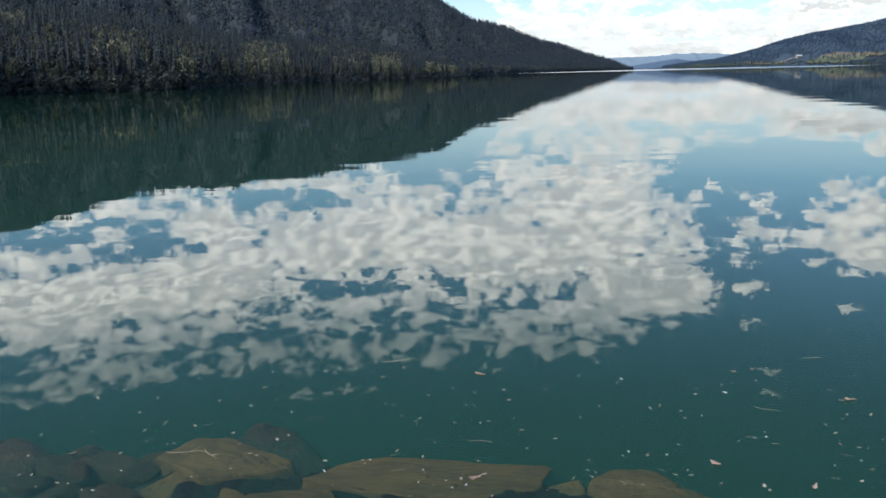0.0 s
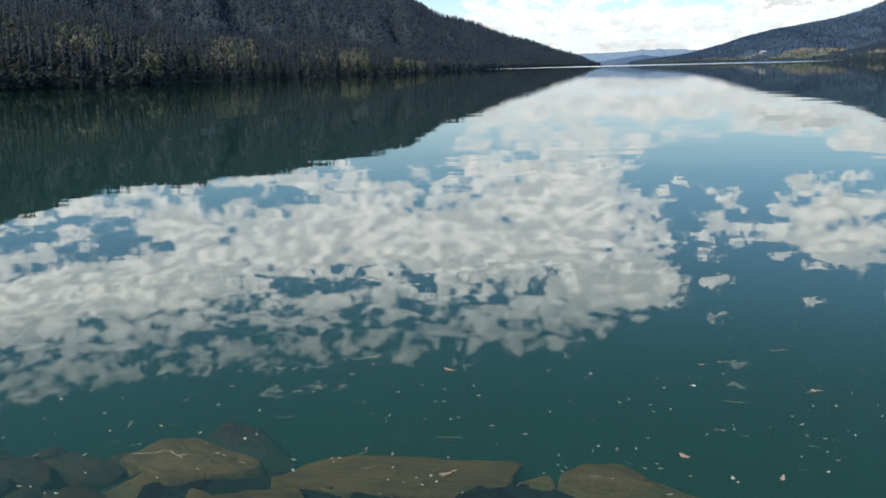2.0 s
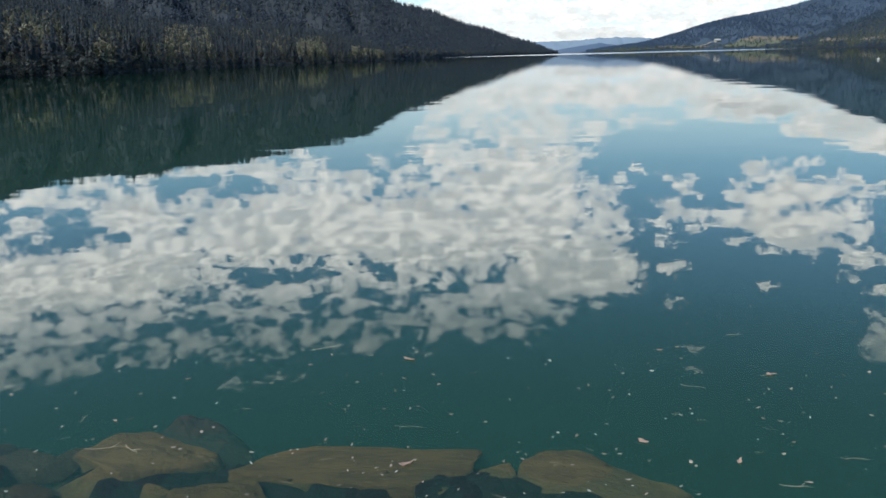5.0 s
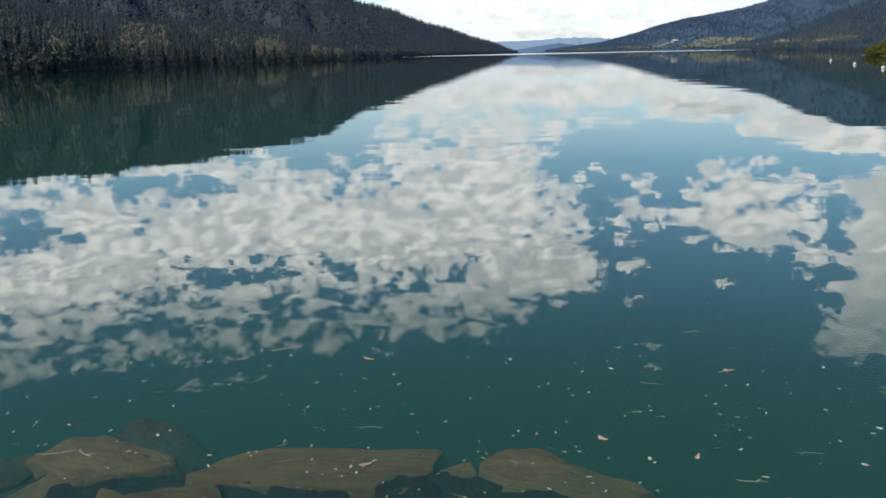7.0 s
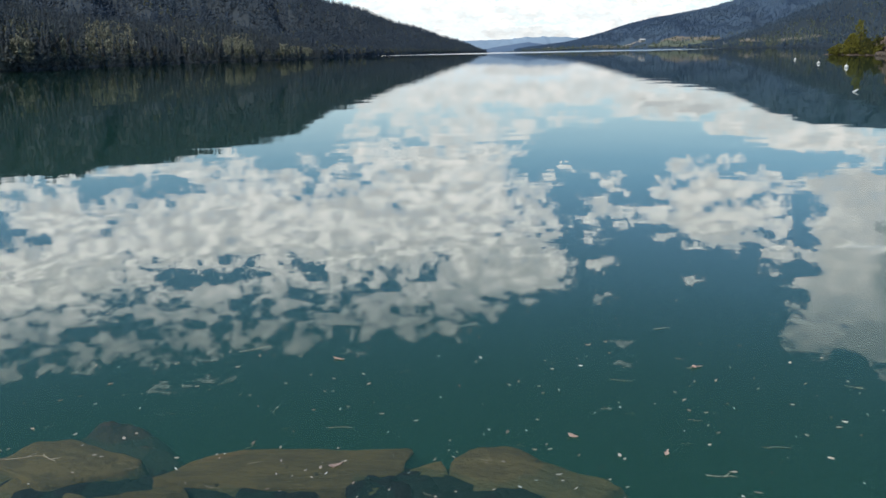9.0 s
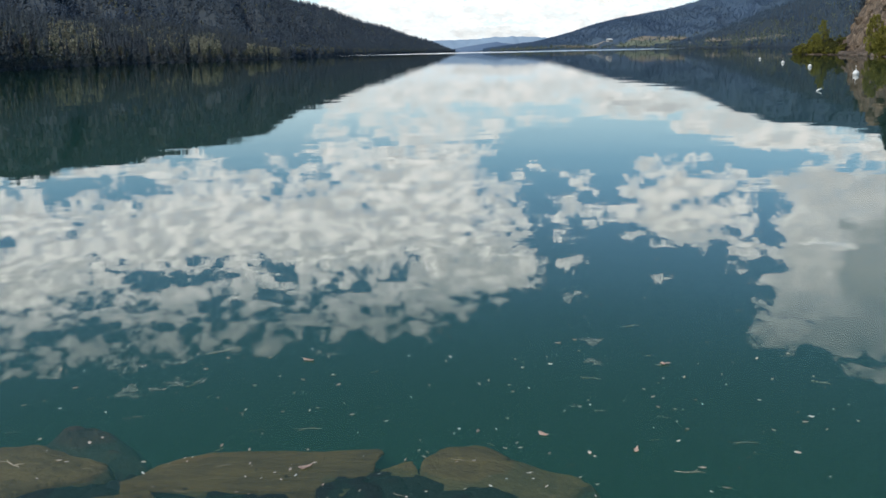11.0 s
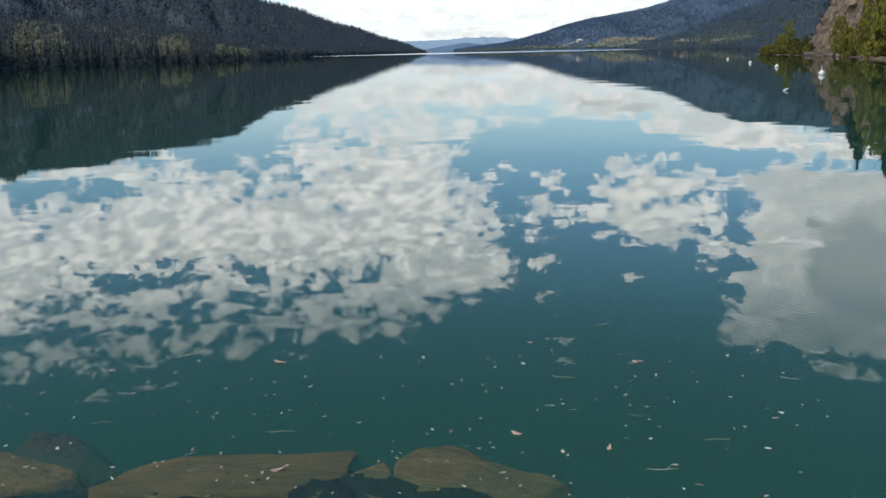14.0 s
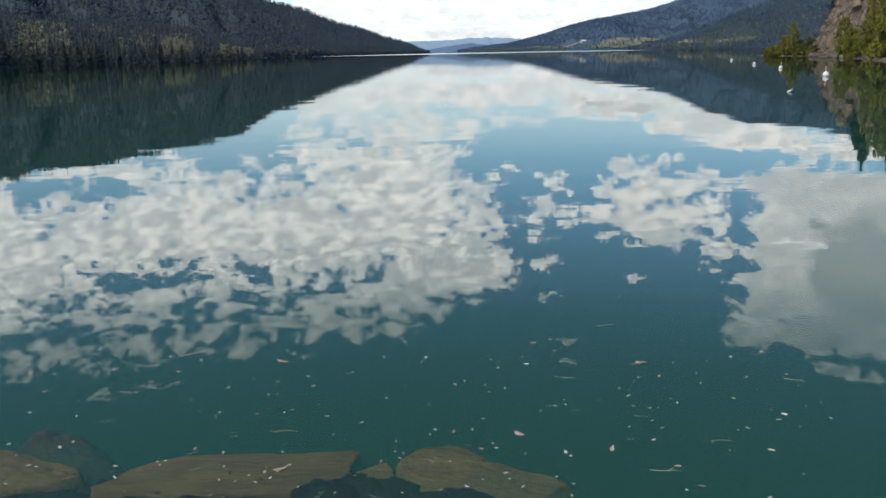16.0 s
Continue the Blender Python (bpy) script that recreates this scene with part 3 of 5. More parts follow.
EAST = Hill(13, [(1.6, 3300, 3700, 0.10), (3.5, 3100, 3700, 0.40), (5.6, 2900, 3700, 0.64), (7.7, 2800, 3700, 1.18), (9.5, 2700, 3700, 1.67), (11.1, 2650, 3700, 2.0), (13, 2600, 3700, 2.34), (15, 2500, 3700, 2.72),
                 (16, 2500, 3700, 3.1), (17.4, 2450, 3700, 3.75), (19.8, 2400, 3700, 4.4), (21.5, 2400, 3700, 4.6), (25.3, 2400, 3700, 5.1), (40, 2200, 3600, 6.0), (90, 2000, 3400, 6.0)], 9.0, 0.05, 0.34)
SPUR = Hill(14, [(12.6, 2240, 2300, 0.03), (14.2, 2050, 2400, 0.35), (15.7, 1950, 2500, 0.86), (17.5, 1850, 2550, 1.55), (19.1, 1800, 2600, 2.17), (22, 1700, 2600, 3.2), (25, 1600, 2600, 4.1), (40, 1400, 2400, 5.5), (80, 1200, 2200, 6.0)], 9.0, 0.06, 0.28)
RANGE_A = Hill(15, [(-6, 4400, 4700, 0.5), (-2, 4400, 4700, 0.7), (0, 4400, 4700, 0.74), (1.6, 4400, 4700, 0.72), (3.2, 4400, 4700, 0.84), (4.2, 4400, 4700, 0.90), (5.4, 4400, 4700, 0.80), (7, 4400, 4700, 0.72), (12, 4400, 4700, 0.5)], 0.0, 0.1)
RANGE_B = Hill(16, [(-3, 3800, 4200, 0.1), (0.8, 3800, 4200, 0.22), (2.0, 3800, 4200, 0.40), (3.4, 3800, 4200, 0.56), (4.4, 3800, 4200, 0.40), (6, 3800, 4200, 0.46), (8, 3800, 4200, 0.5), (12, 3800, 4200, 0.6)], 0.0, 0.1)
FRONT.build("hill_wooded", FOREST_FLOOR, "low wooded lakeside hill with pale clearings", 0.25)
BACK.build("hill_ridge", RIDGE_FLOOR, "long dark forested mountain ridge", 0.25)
# mountain, spur and ranges have haze painted into their base colours
EAST.build("mountain_forested", FAR_SLOPE, "forested mountain across the lake, haze blue put into its colour", 0.2)
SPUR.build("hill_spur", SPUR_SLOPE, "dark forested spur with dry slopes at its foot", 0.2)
tagged(RANGE_A.build("backdrop_range", RANGE, "distant mountain range painted pale haze blue", 0.1, 20), category="mountains")
tagged(RANGE_B.build("backdrop_hills", RANGE_NEAR, "distant hills painted haze blue at the head of the lake", 0.1, 20), category="hills")

# ---------------------------------------------------------------- trees


def conifer_arrays(levels, blades, seed, slim=0.17, bare=0.12):
    """A spruce or fir of height 1: whorls of drooping boughs round a thin trunk."""
    rng = np.random.default_rng(seed)
    verts, faces = [], []

    def tri(a, b, c):
        k = len(verts)
        verts.extend((a, b, c))
        faces.append((k, k + 1, k + 2))

    for k in range(levels):
        t = k / levels
        h = bare + (1 - bare) * t
        r = slim * (1 - t) ** 0.8 * rng.uniform(0.8, 1.2) + 0.012
        for b in range(blades):
            if rng.random() < 0.08:
                continue
            a = 2 * pi * (b + rng.uniform(-0.35, 0.35)) / blades + k * 1.1
            reach = r * rng.uniform(0.7, 1.25)
            drop = reach * rng.uniform(0.15, 0.7)
            w = reach * rng.uniform(0.35, 0.6)
            root = np.array([0, 0, h + 0.9 / levels * rng.uniform(0.5, 1.2)])
            tip = np.array([cos(a) * reach, sin(a) * reach, h - drop])
            side = np.array([-sin(a), cos(a), 0]) * w
            mid = root * 0.42 + tip * 0.58
            tri(root, mid - side, tip)
            tri(root, tip, mid + side)
    for k in range(3):
        a, b = 2 * pi * k / 3, 2 * pi * (k + 1) / 3
        tri(np.array([cos(a) * 0.012, sin(a) * 0.012, -0.05]), np.array([cos(b) * 0.012, sin(b) * 0.012, -0.05]), np.array([0, 0, 1.0]))
    return np.array(verts), np.array(faces)


def leafy_arrays(count, seed, clumps=12, leaf=0.035, wide=0.30, low=0.12, slim=1.0, foot=0.12, lobe=(1.0, 1.0, 0.85)):
    """The crown of a broad-leaved tree of height 1: many small leaves in uneven clumps."""
    rng = np.random.default_rng(seed)
    t = rng.uniform(0, 1, clumps) ** 0.8
    ch = low + (1 - low) * (foot + (0.90 - foot) * t)
    spread = wide * np.sqrt(np.clip(1 - (2 * t - 0.85) ** 2 * 0.75, 0.12, 1)) * slim
    ca = rng.uniform(0, 2 * pi, clumps)
    cr = spread * rng.uniform(0.15, 0.85, clumps)
    centres = np.stack([np.cos(ca) * cr, np.sin(ca) * cr, ch], axis=1)
    size = rng.uniform(0.06, 0.15, clumps) * (0.6 + 0.6 * (1 - t)) * (0.75 + 0.25 * slim) * (12 / max(clumps, 12)) ** 0.3
    pick = rng.choice(clumps, count, p=size ** 2 / np.sum(size ** 2))
    d = rng.normal(size=(count, 3))
    d /= np.linalg.norm(d, axis=1, keepdims=True)
    at = centres[pick] + d * (size[pick] * rng.uniform(0.45, 1.12, count) ** 0.7)[:, None] * np.array(lobe)
    u = rng.normal(size=(count, 3))
    u /= np.linalg.norm(u, axis=1, keepdims=True)
    v = np.cross(u, rng.normal(size=(count, 3)))
    v /= np.linalg.norm(v, axis=1, keepdims=True)
    s = (leaf * rng.uniform(0.6, 1.4, count))[:, None]
    quad = np.stack([at - u * s, at + v * s * 0.55, at + u * s, at - v * s * 0.55], axis=1).reshape(-1, 3)
    k = np.arange(count) * 4
    return quad, np.concatenate([np.stack([k, k + 1, k + 2], 1), np.stack([k, k + 2, k + 3], 1)])


def tube(bm, points, radii, sides=6):
    rings = []
    for i, (p, r) in enumerate(zip(points, radii)):
        d = (points[min(i + 1, len(points) - 1)] - points[max(i - 1, 0)]).normalized()
        side = d.orthogonal().normalized()
        other = d.cross(side)
        rings.append([bm.verts.new(p + side * (cos(2 * pi * k / sides) * r) + other * (sin(2 * pi * k / sides) * r)) for k in range(sides)])
    for a, b in zip(rings, rings[1:]):
        for k in range(sides):
            bm.faces.new((a[k], a[(k + 1) % sides], b[(k + 1) % sides], b[k]))
    bm.faces.new(rings[0][::-1])
    bm.faces.new(rings[-1])


def trunk_mesh(seed, radius=0.022, limbs=6, top=0.9, lean=0.04):
    rng = np.random.default_rng(seed)
    bm = bmesh.new()
    line = [Vector((lean * sin(k * 0.9 + seed) * k / 6, lean * cos(k * 1.1) * k / 6, -0.05 + top * k / 7)) for k in range(8)]
    tube(bm, line, [radius * (1 - 0.8 * k / 7) for k in range(8)])
    for _ in range(limbs):
        k = int(rng.integers(2, 6))
        a, reach = rng.uniform(0, 2 * pi), rng.uniform(0.12, 0.26)
        p = line[k]
        q = p + Vector((cos(a) * reach * 0.5, sin(a) * reach * 0.5, reach * 0.45))
        tube(bm, [p, q, p + Vector((cos(a) * reach, sin(a) * reach, reach * 1.1))], [radius * 0.45, radius * 0.3, radius * 0.1], 4)
    me = bpy.data.meshes.new("trunk")
    bm.to_mesh(me)
    bm.free()
    me.materials.append(BARK)
    return me


def scatter(name, variants, x, y, z, size, rng, mat, label, category, width=None):
    """Many small trees as one mesh of kind stuff."""
    allv, allf, base = [], [], 0
    which = rng.integers(0, len(variants), len(x))
    turn = rng.uniform(0, 2 * pi, len(x))
    width = size if width is None else width
    for k, (v, f) in enumerate(variants):
        idx = np.nonzero(which == k)[0]
        if not len(idx):
            continue
        c, s = np.cos(turn[idx])[:, None], np.sin(turn[idx])[:, None]
        w = width[idx][:, None]
        px = (v[None, :, 0] * c - v[None, :, 1] * s) * w + x[idx][:, None]
        py = (v[None, :, 0] * s + v[None, :, 1] * c) * w + y[idx][:, None]
        pz = v[None, :, 2] * size[idx][:, None] + z[idx][:, None]
        allv.append(np.stack([px, py, pz], axis=-1).reshape(-1, 3))
        allf.append((f[None] + base + (np.arange(len(idx)) * len(v))[:, None, None]).reshape(-1, 3))
        base += len(idx) * len(v)
    me = big_mesh(name, np.concatenate(allv), np.concatenate(allf), mat)
    return tagged(new(name, me), label, category, kind="stuff")


rng = np.random.default_rng(3)
CON_FINE = [conifer_arrays(11, 6, s, 0.18, 0.04) for s in range(90, 95)] + [conifer_arrays(11, 6, 96, 0.13, 0.05)]
CON_RIDGE = [conifer_arrays(5, 3, s, 0.20, 0.04) for s in range(120, 126)]
CON_MID = [conifer_arrays(7, 4, s, 0.18) for s in range(20, 26)]
CON_FAR = [conifer_arrays(4, 3, s, 0.22, 0.05) for s in range(30, 34)]
LEAF_MID = [leafy_arrays(46, s, 8, 0.085, 0.26) for s in range(40, 45)]
LEAF_FAR = [leafy_arrays(14, s, 5, 0.15, 0.26) for s in range(50, 54)]


def thin(x, y, keep, scale, seed):
    """Where woods are dense: a mask by noise."""
    return fbm(x / scale, y / scale, seed) < keep


# conifers on the low hill
x, y, z, a, u = FRONT.spots(rng, 11500, -62, -9.2, 0.004, 1.15, 0.8)
clearing = (np.abs(a + 14.3) < 1.3 + 1.0 * u) & (u < 0.30) & (u > 0.02) & (rng.random(len(a)) < 0.85)
grove = ((np.abs(a + 21.3) < 1.2) & (u < 0.7)) | ((np.abs(a + 10.8) < 0.9) & (u < 0.3)) | ((np.abs(a + 30) < 1.1) & (u < 0.42))
ok = thin(x, y, 0.72, 60, 61) & ~clearing & ~(grove & (rng.random(len(a)) < 0.5))
size = 4.5 + 6.5 * rng.random(len(x)) ** 1.4
for name, variants, part_of, label in (("conifer_forest", CON_FINE, ok & (u < 0.38), "dense dark conifer forest on the lower slope by the water"), ("conifer_forest", CON_MID, ok & (u >= 0.38), "dense dark conifer forest covering the upper hill")):
    scatter(name, variants, x[part_of], y[part_of], z[part_of] - 0.3, size[part_of], rng, NEEDLES, label, "forest")
# pale broad-leaved trees among them, thickest near the water
x, y, z, a, u = FRONT.spots(rng, 6000, -62, -9.4, 0.0, 0.8, 1.3)
ok = fbm(x / 55, y / 55, 63) > 0.64
size = rng.uniform(4.5, 9.0, len(x))
scatter("pale_woodland", LEAF_MID, x[ok], y[ok], z[ok] - 0.2, size[ok], rng, PALE_LEAVES, "pale spring-green trees among the dark conifers", "woodland", size[ok] * 0.55)
# groves whose brighter leaf colour holds patches of sun: middle azimuth, half width, lowest and highest share of the
# slope, count
for mid, half, u0, u1, count in ((-10.8, 0.95, 0.004, 0.30, 150), (-14.2, 0.9, 0.05, 0.62, 230), (-16.4, 1.0, 0.10, 0.75, 120), (-18.2, 0.6, 0.45, 0.8, 70), (-21.3, 1.3, 0.06, 0.75, 300), (-26.0, 0.5, 0.0, 0.05, 40), (-30.0, 1.2, 0.10, 0.45, 160), (-35.5, 1.0, 0.45, 0.8, 140)):
    x, y, z, a, u = FRONT.spots(rng, count, mid - half, mid + half, u0, u1, 1.1)
    size = rng.uniform(3.5, 8.0, len(x))
    scatter("sunlit_grove", LEAF_MID, x, y, z, size, rng, GROVE_LEAVES, "pale grove on the wooded hill, sunlight put into its leaf colour", "woodland", size * 0.85)
# shrubs that hang over the water's edge
x, y, z, a, u = FRONT.spots(rng, 2000, -62, -9.2, -0.004, 0.014)
size = rng.uniform(1.4, 4.6, len(x))
scatter("shore_shrubs", LEAF_MID, x, y, np.maximum(z, 0) - 0.4, size, rng, SHRUBS, "dark shrubs hanging over the lake edge", "shrubs")
# the long ridge behind
x, y, z, a, u = BACK.spots(rng, 21000, -62, 0.8, 0.005, 1.08, 0.9)
size = rng.uniform(6, 11, len(x))
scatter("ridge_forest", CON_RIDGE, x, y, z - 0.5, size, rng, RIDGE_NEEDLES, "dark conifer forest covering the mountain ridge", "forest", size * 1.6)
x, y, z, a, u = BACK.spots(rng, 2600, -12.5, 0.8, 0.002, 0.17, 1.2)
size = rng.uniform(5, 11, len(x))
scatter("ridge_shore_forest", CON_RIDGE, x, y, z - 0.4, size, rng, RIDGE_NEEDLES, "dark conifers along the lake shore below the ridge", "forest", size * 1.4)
x, y, z, a, u = BACK.spots(rng, 300, -9.6, -1.0, 0.002, 0.05, 1.0)
size = rng.uniform(5, 10, len(x))
scatter("ridge_shore_trees", LEAF_FAR, x, y, z - 0.4, size, rng, PALE_LEAVES, "pale trees along the lake shore below the ridge", "woodland", size * 0.8)
x, y, z, a, u = BACK.spots(rng, 1500, -62, 0.8, 0.005, 0.9, 1.3)
ok = fbm(x / 90, y / 90, 64) > 0.55
size = rng.uniform(6, 10, len(x))
scatter("ridge_pale_trees", LEAF_FAR, x[ok], y[ok], z[ok] - 0.5, size[ok], rng, PALE_LEAVES, "scattered paler trees on the mountain ridge", "woodland")
# far shore
x, y, z, a, u = EAST.spots(rng, 18000, 2.5, 30, 0.01, 1.05, 0.8)
ok = ~((u < 0.16) & (fbm(x / 160, y / 160, 71) > 0.40)) & ~((a > 8.6) & (a < 10.7) & (u < 0.26))
size = rng.uniform(5, 9, len(x)) * np.where(u > 0.9, 0.62, 1.0)
scatter("far_forest", CON_FAR, x[ok], y[ok], z[ok] - 1, size[ok], rng, FAR_NEEDLES, "conifer forest on the far mountain, haze blue in its colour", "forest", size[ok] * 2.1)
x, y, z, a, u = SPUR.spots(rng, 5600, 12.8, 32, 0.004, 1.05, 0.9)
open_ground = (a > 15.4) & (a < 21) & (u > 0.13) & (u < 0.46) & (fbm(x / 70, y / 70, 72) > 0.50)
ok = ~open_ground & ~((a > 15.6) & (a < 17.6) & (u > 0.12) & (u < 0.52) & (rng.random(len(a)) < 0.85))
size = rng.uniform(7, 13, len(x))
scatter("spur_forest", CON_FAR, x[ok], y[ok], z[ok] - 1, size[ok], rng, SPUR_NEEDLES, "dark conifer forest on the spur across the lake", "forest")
x, y, z, a, u = SPUR.spots(rng, 760, 13.0, 24, 0.003, 0.5, 1.0)
size = rng.uniform(4, 11, len(x))
scatter("far_shore_trees", LEAF_FAR, x, y, z - 0.5, size, rng, SHORE_LEAVES, "scattered pale green trees on the far shore", "woodland")
x, y, z, a, u = EAST.spots(rng, 500, 3.0, 16, 0.003, 0.13, 1.2)
size = rng.uniform(7, 13, len(x))
scatter("far_field_trees", LEAF_FAR, x, y, z - 0.5, size, rng, SHORE_LEAVES, "pale green trees along the far lake shore", "woodland")
x, y, z, a, u = SPUR.spots(rng, 330, 16.9, 20.4, 0.06, 0.30, 1.0)
size = rng.uniform(3.5, 9, len(x))
scatter("meadow_scrub", LEAF_FAR, x, y, z - 0.3, size, rng, SHORE_LEAVES, "pale green scrub over the far meadows", "woodland", size * 1.2)
# lone firs standing in the meadows of the spur
x, y, z, a, u = SPUR.spots(rng, 120, 14.5, 21.5, 0.01, 0.30, 1.3)
size = rng.uniform(8, 17, len(x))
scatter("meadow_firs", CON_MID, x, y, z - 0.5, size, rng, SPUR_NEEDLES, "lone dark firs standing in the far meadows", "trees", size * 0.8)


def tree_thing(name, height, crown, mat, seed, label, category, slim=1.0):
    """A tree as a thing: trunk with limbs, and a crown of leaves."""
    tree = tagged(new(name), label, category)
    part_mesh("trunk", trunk_mesh(seed), tree)
    v, f = crown
    part_mesh("crown", big_mesh("crown", v, f, mat), tree)
    tree.scale = (height * slim, height * slim, height)
    return tree


# trees along the wooded shore, each a thing of its own
shore_conifer = tree_thing("conifer", 9.0, conifer_arrays(20, 8, 77, 0.16, 0.04), NEEDLES, 3, "dark green conifer at the water's edge below the hill", "tree")
shore_broadleaf = tree_thing("broadleaf_tree", 6.5, leafy_arrays(420, 78, 14, 0.035, 0.24), PALE_LEAVES, 4, "pale spring-green tree leaning over the lake shore", "tree", 0.8)
for source, count, group, low, high in ((shore_conifer, 70, "shoreline conifers", 0.7, 1.25), (shore_broadleaf, 60, "pale shoreline trees", 0.55, 1.2)):
    tagged(source, group=group)
    a = np.sort(rng.uniform(-40, -9.6, count))
    uu = rng.uniform(0.001, 0.03, count)
    sx, sy, sz = FRONT.height(a, uu)
    base = source.scale.copy()
    for k in range(count):
        ob = source if k == 0 else copy_thing(source, Matrix())
        s = rng.uniform(low, high)
        ob.matrix_basis = pose(sx[k], sy[k], sz[k] - 0.15, 0, 0, rng.uniform(0, 360)) @ Matrix.Diagonal((*(base * s), 1))

# ---------------------------------------------------------------- rocky point with its trees
SHORE = np.array([(150.0, 262), (100, 240), (83.5, 229), (82, 212), (80, 193), (76, 165), (68, 142), (59, 118), (42, 70), (26, 30), (14, 8), (9, 1), (9, -40), (320, -40), (320, 262)])


def inland(x, y):
    """Signed distance to the shore of the rocky point, positive on land."""
    best = np.full(x.shape, 1e9)
    inside = np.zeros(x.shape, dtype=bool)
    for (ax, ay), (bx, by) in zip(SHORE, np.roll(SHORE, -1, axis=0)):
        dx, dy = bx - ax, by - ay
        t = np.clip(((x - ax) * dx + (y - ay) * dy) / (dx * dx + dy * dy), 0, 1)
        best = np.minimum(best, np.hypot(x - ax - t * dx, y - ay - t * dy))
        crosses = ((ay > y) != (by > y)) & (x < (bx - ax) * (y - ay) / (by - ay + 1e-9) + ax)
        inside ^= crosses
    return np.where(inside, best, -best)


def point_height(x, y):
    d = inland(x, y) + 3.0 * (fbm(x / 9, y / 9, 81) - 0.5) + 1.5 * (fbm(x / 3, y / 3, 82) - 0.5)
    rise = sstep(-y, -209, -199) * sstep(y, 40, 110)
    steep = 13.0 * sstep(d, 3.5, 11.5) * rise
    ledges = (3.2 * np.abs(fbm(x / 5.5, y / 5.5, 83) - 0.5) * 2 + 1.1 * np.abs(fbm(x / 2.1, y / 2.1, 84) - 0.5) * 2) * sstep(d, 2.5, 6) * (0.15 + 0.85 * rise)
    slope = np.clip(d - 11, 0, 300) * (0.10 + 0.30 * rise)
    return np.where(d > 0, 0.55 * sstep(d, 0, 3), np.maximum(d * 0.35, -4)) + steep + ledges + slope


gx, gy = np.meshgrid(np.arange(4, 200, 1.0), np.arange(-36, 258, 1.0), indexing="ij")
gz = point_height(gx, gy)
verts = np.stack([gx, gy, gz], axis=-1).reshape(-1, 3)
me = big_mesh("rocky_point", verts, grid_faces(*gx.shape), CLIFF, True)
cliff = tagged(new("rocky_point", me), "tan rock cliff rising from the lake shore", "cliff", kind="structure")


def spot(az, r):
    x, y = r * sin(radians(az)), r * cos(radians(az))
    z = float(point_height(np.array([x]), np.array([y]))[0])
    return x, y, max(z, 0.05)


POINT_TREES = (
    # name, azimuth, distance, height, slenderness, leaves, tone, label
    ("willow", 24.75, 176, 7.4, 0.7, 4200, BRIGHT_LEAVES, "upright yellow-green willow in front of the cliff"),
    ("willow_bush", 25.2, 168, 5.2, 1.05, 2600, BRIGHT_LEAVES, "yellow-green willow bush on the stony shore"),
    ("willow_bush", 25.9, 160, 6.2, 1.0, 2600, BRIGHT_LEAVES, "tall yellow-green willow bush beside the lake"),
    ("cottonwood", 26.9, 142, 14.0, 0.62, 5200, BRIGHT_LEAVES, "tall yellow-green cottonwood leaning over the lake"),
    ("cottonwood", 28.6, 132, 13.0, 0.75, 4200, BRIGHT_LEAVES, "broad yellow-green cottonwood on the bank"),
    ("alder", 22.1, 220, 7.4, 0.8, 2800, BRIGHT_LEAVES, "feathery yellow-green alder on the low point"),
    ("alder", 21.7, 224, 4.6, 1.1, 2200, BRIGHT_LEAVES, "small yellow-green alder on the low point"),
    ("shore_bush", 21.05, 229, 2.6, 1.6, 1500, BRIGHT_LEAVES, "low yellow-green bush at the tip of the point"),
    ("shore_bush", 21.45, 225, 3.0, 1.6, 1500, BRIGHT_LEAVES, "low yellow-green bush on the point"),
    ("shore_bush", 20.75, 231, 2.0, 1.8, 1200, BRIGHT_LEAVES, "low spreading yellow-green bush by the water"),
    ("shore_bush", 21.95, 221, 3.0, 1.7, 1500, DARK_LEAVES, "dense green bush on the point"),
    ("shore_bush", 22.45, 216, 3.2, 1.6, 1500, DARK_LEAVES, "low green bush on the point"),
    ("shore_bush", 22.95, 207, 4.0, 1.2, 2000, DARK_LEAVES, "rounded dark green bush leaning over the water"),
)
for k, (name, az, r, h, slim, leaves, tone, label) in enumerate(POINT_TREES):
    crown = leafy_arrays(int(leaves * 2.3), 200 + k, 150 if h > 4 else 60, 0.016 if h > 6 else 0.026, 0.38, 0.0, foot=0.03, lobe=(0.75, 0.75, 1.25))
    tree = tree_thing(name, h, crown, tone, 300 + k, label, "tree" if h > 4 else "bush", slim)
    tree.location = spot(az, r)
# willow scrub along the water's edge of the point
scrub = tree_thing("willow_scrub", 2.2, leafy_arrays(3000, 260, 26, 0.034, 0.42, 0.0, foot=0.02), BRIGHT_LEAVES, 360, "yellow-green willow scrub overhanging the water", "bush", 1.5)
scrub_dark = tree_thing("willow_scrub", 2.0, leafy_arrays(3000, 261, 26, 0.034, 0.42, 0.0, foot=0.02), DARK_LEAVES, 361, "deep green willow scrub overhanging the water", "bush", 1.5)
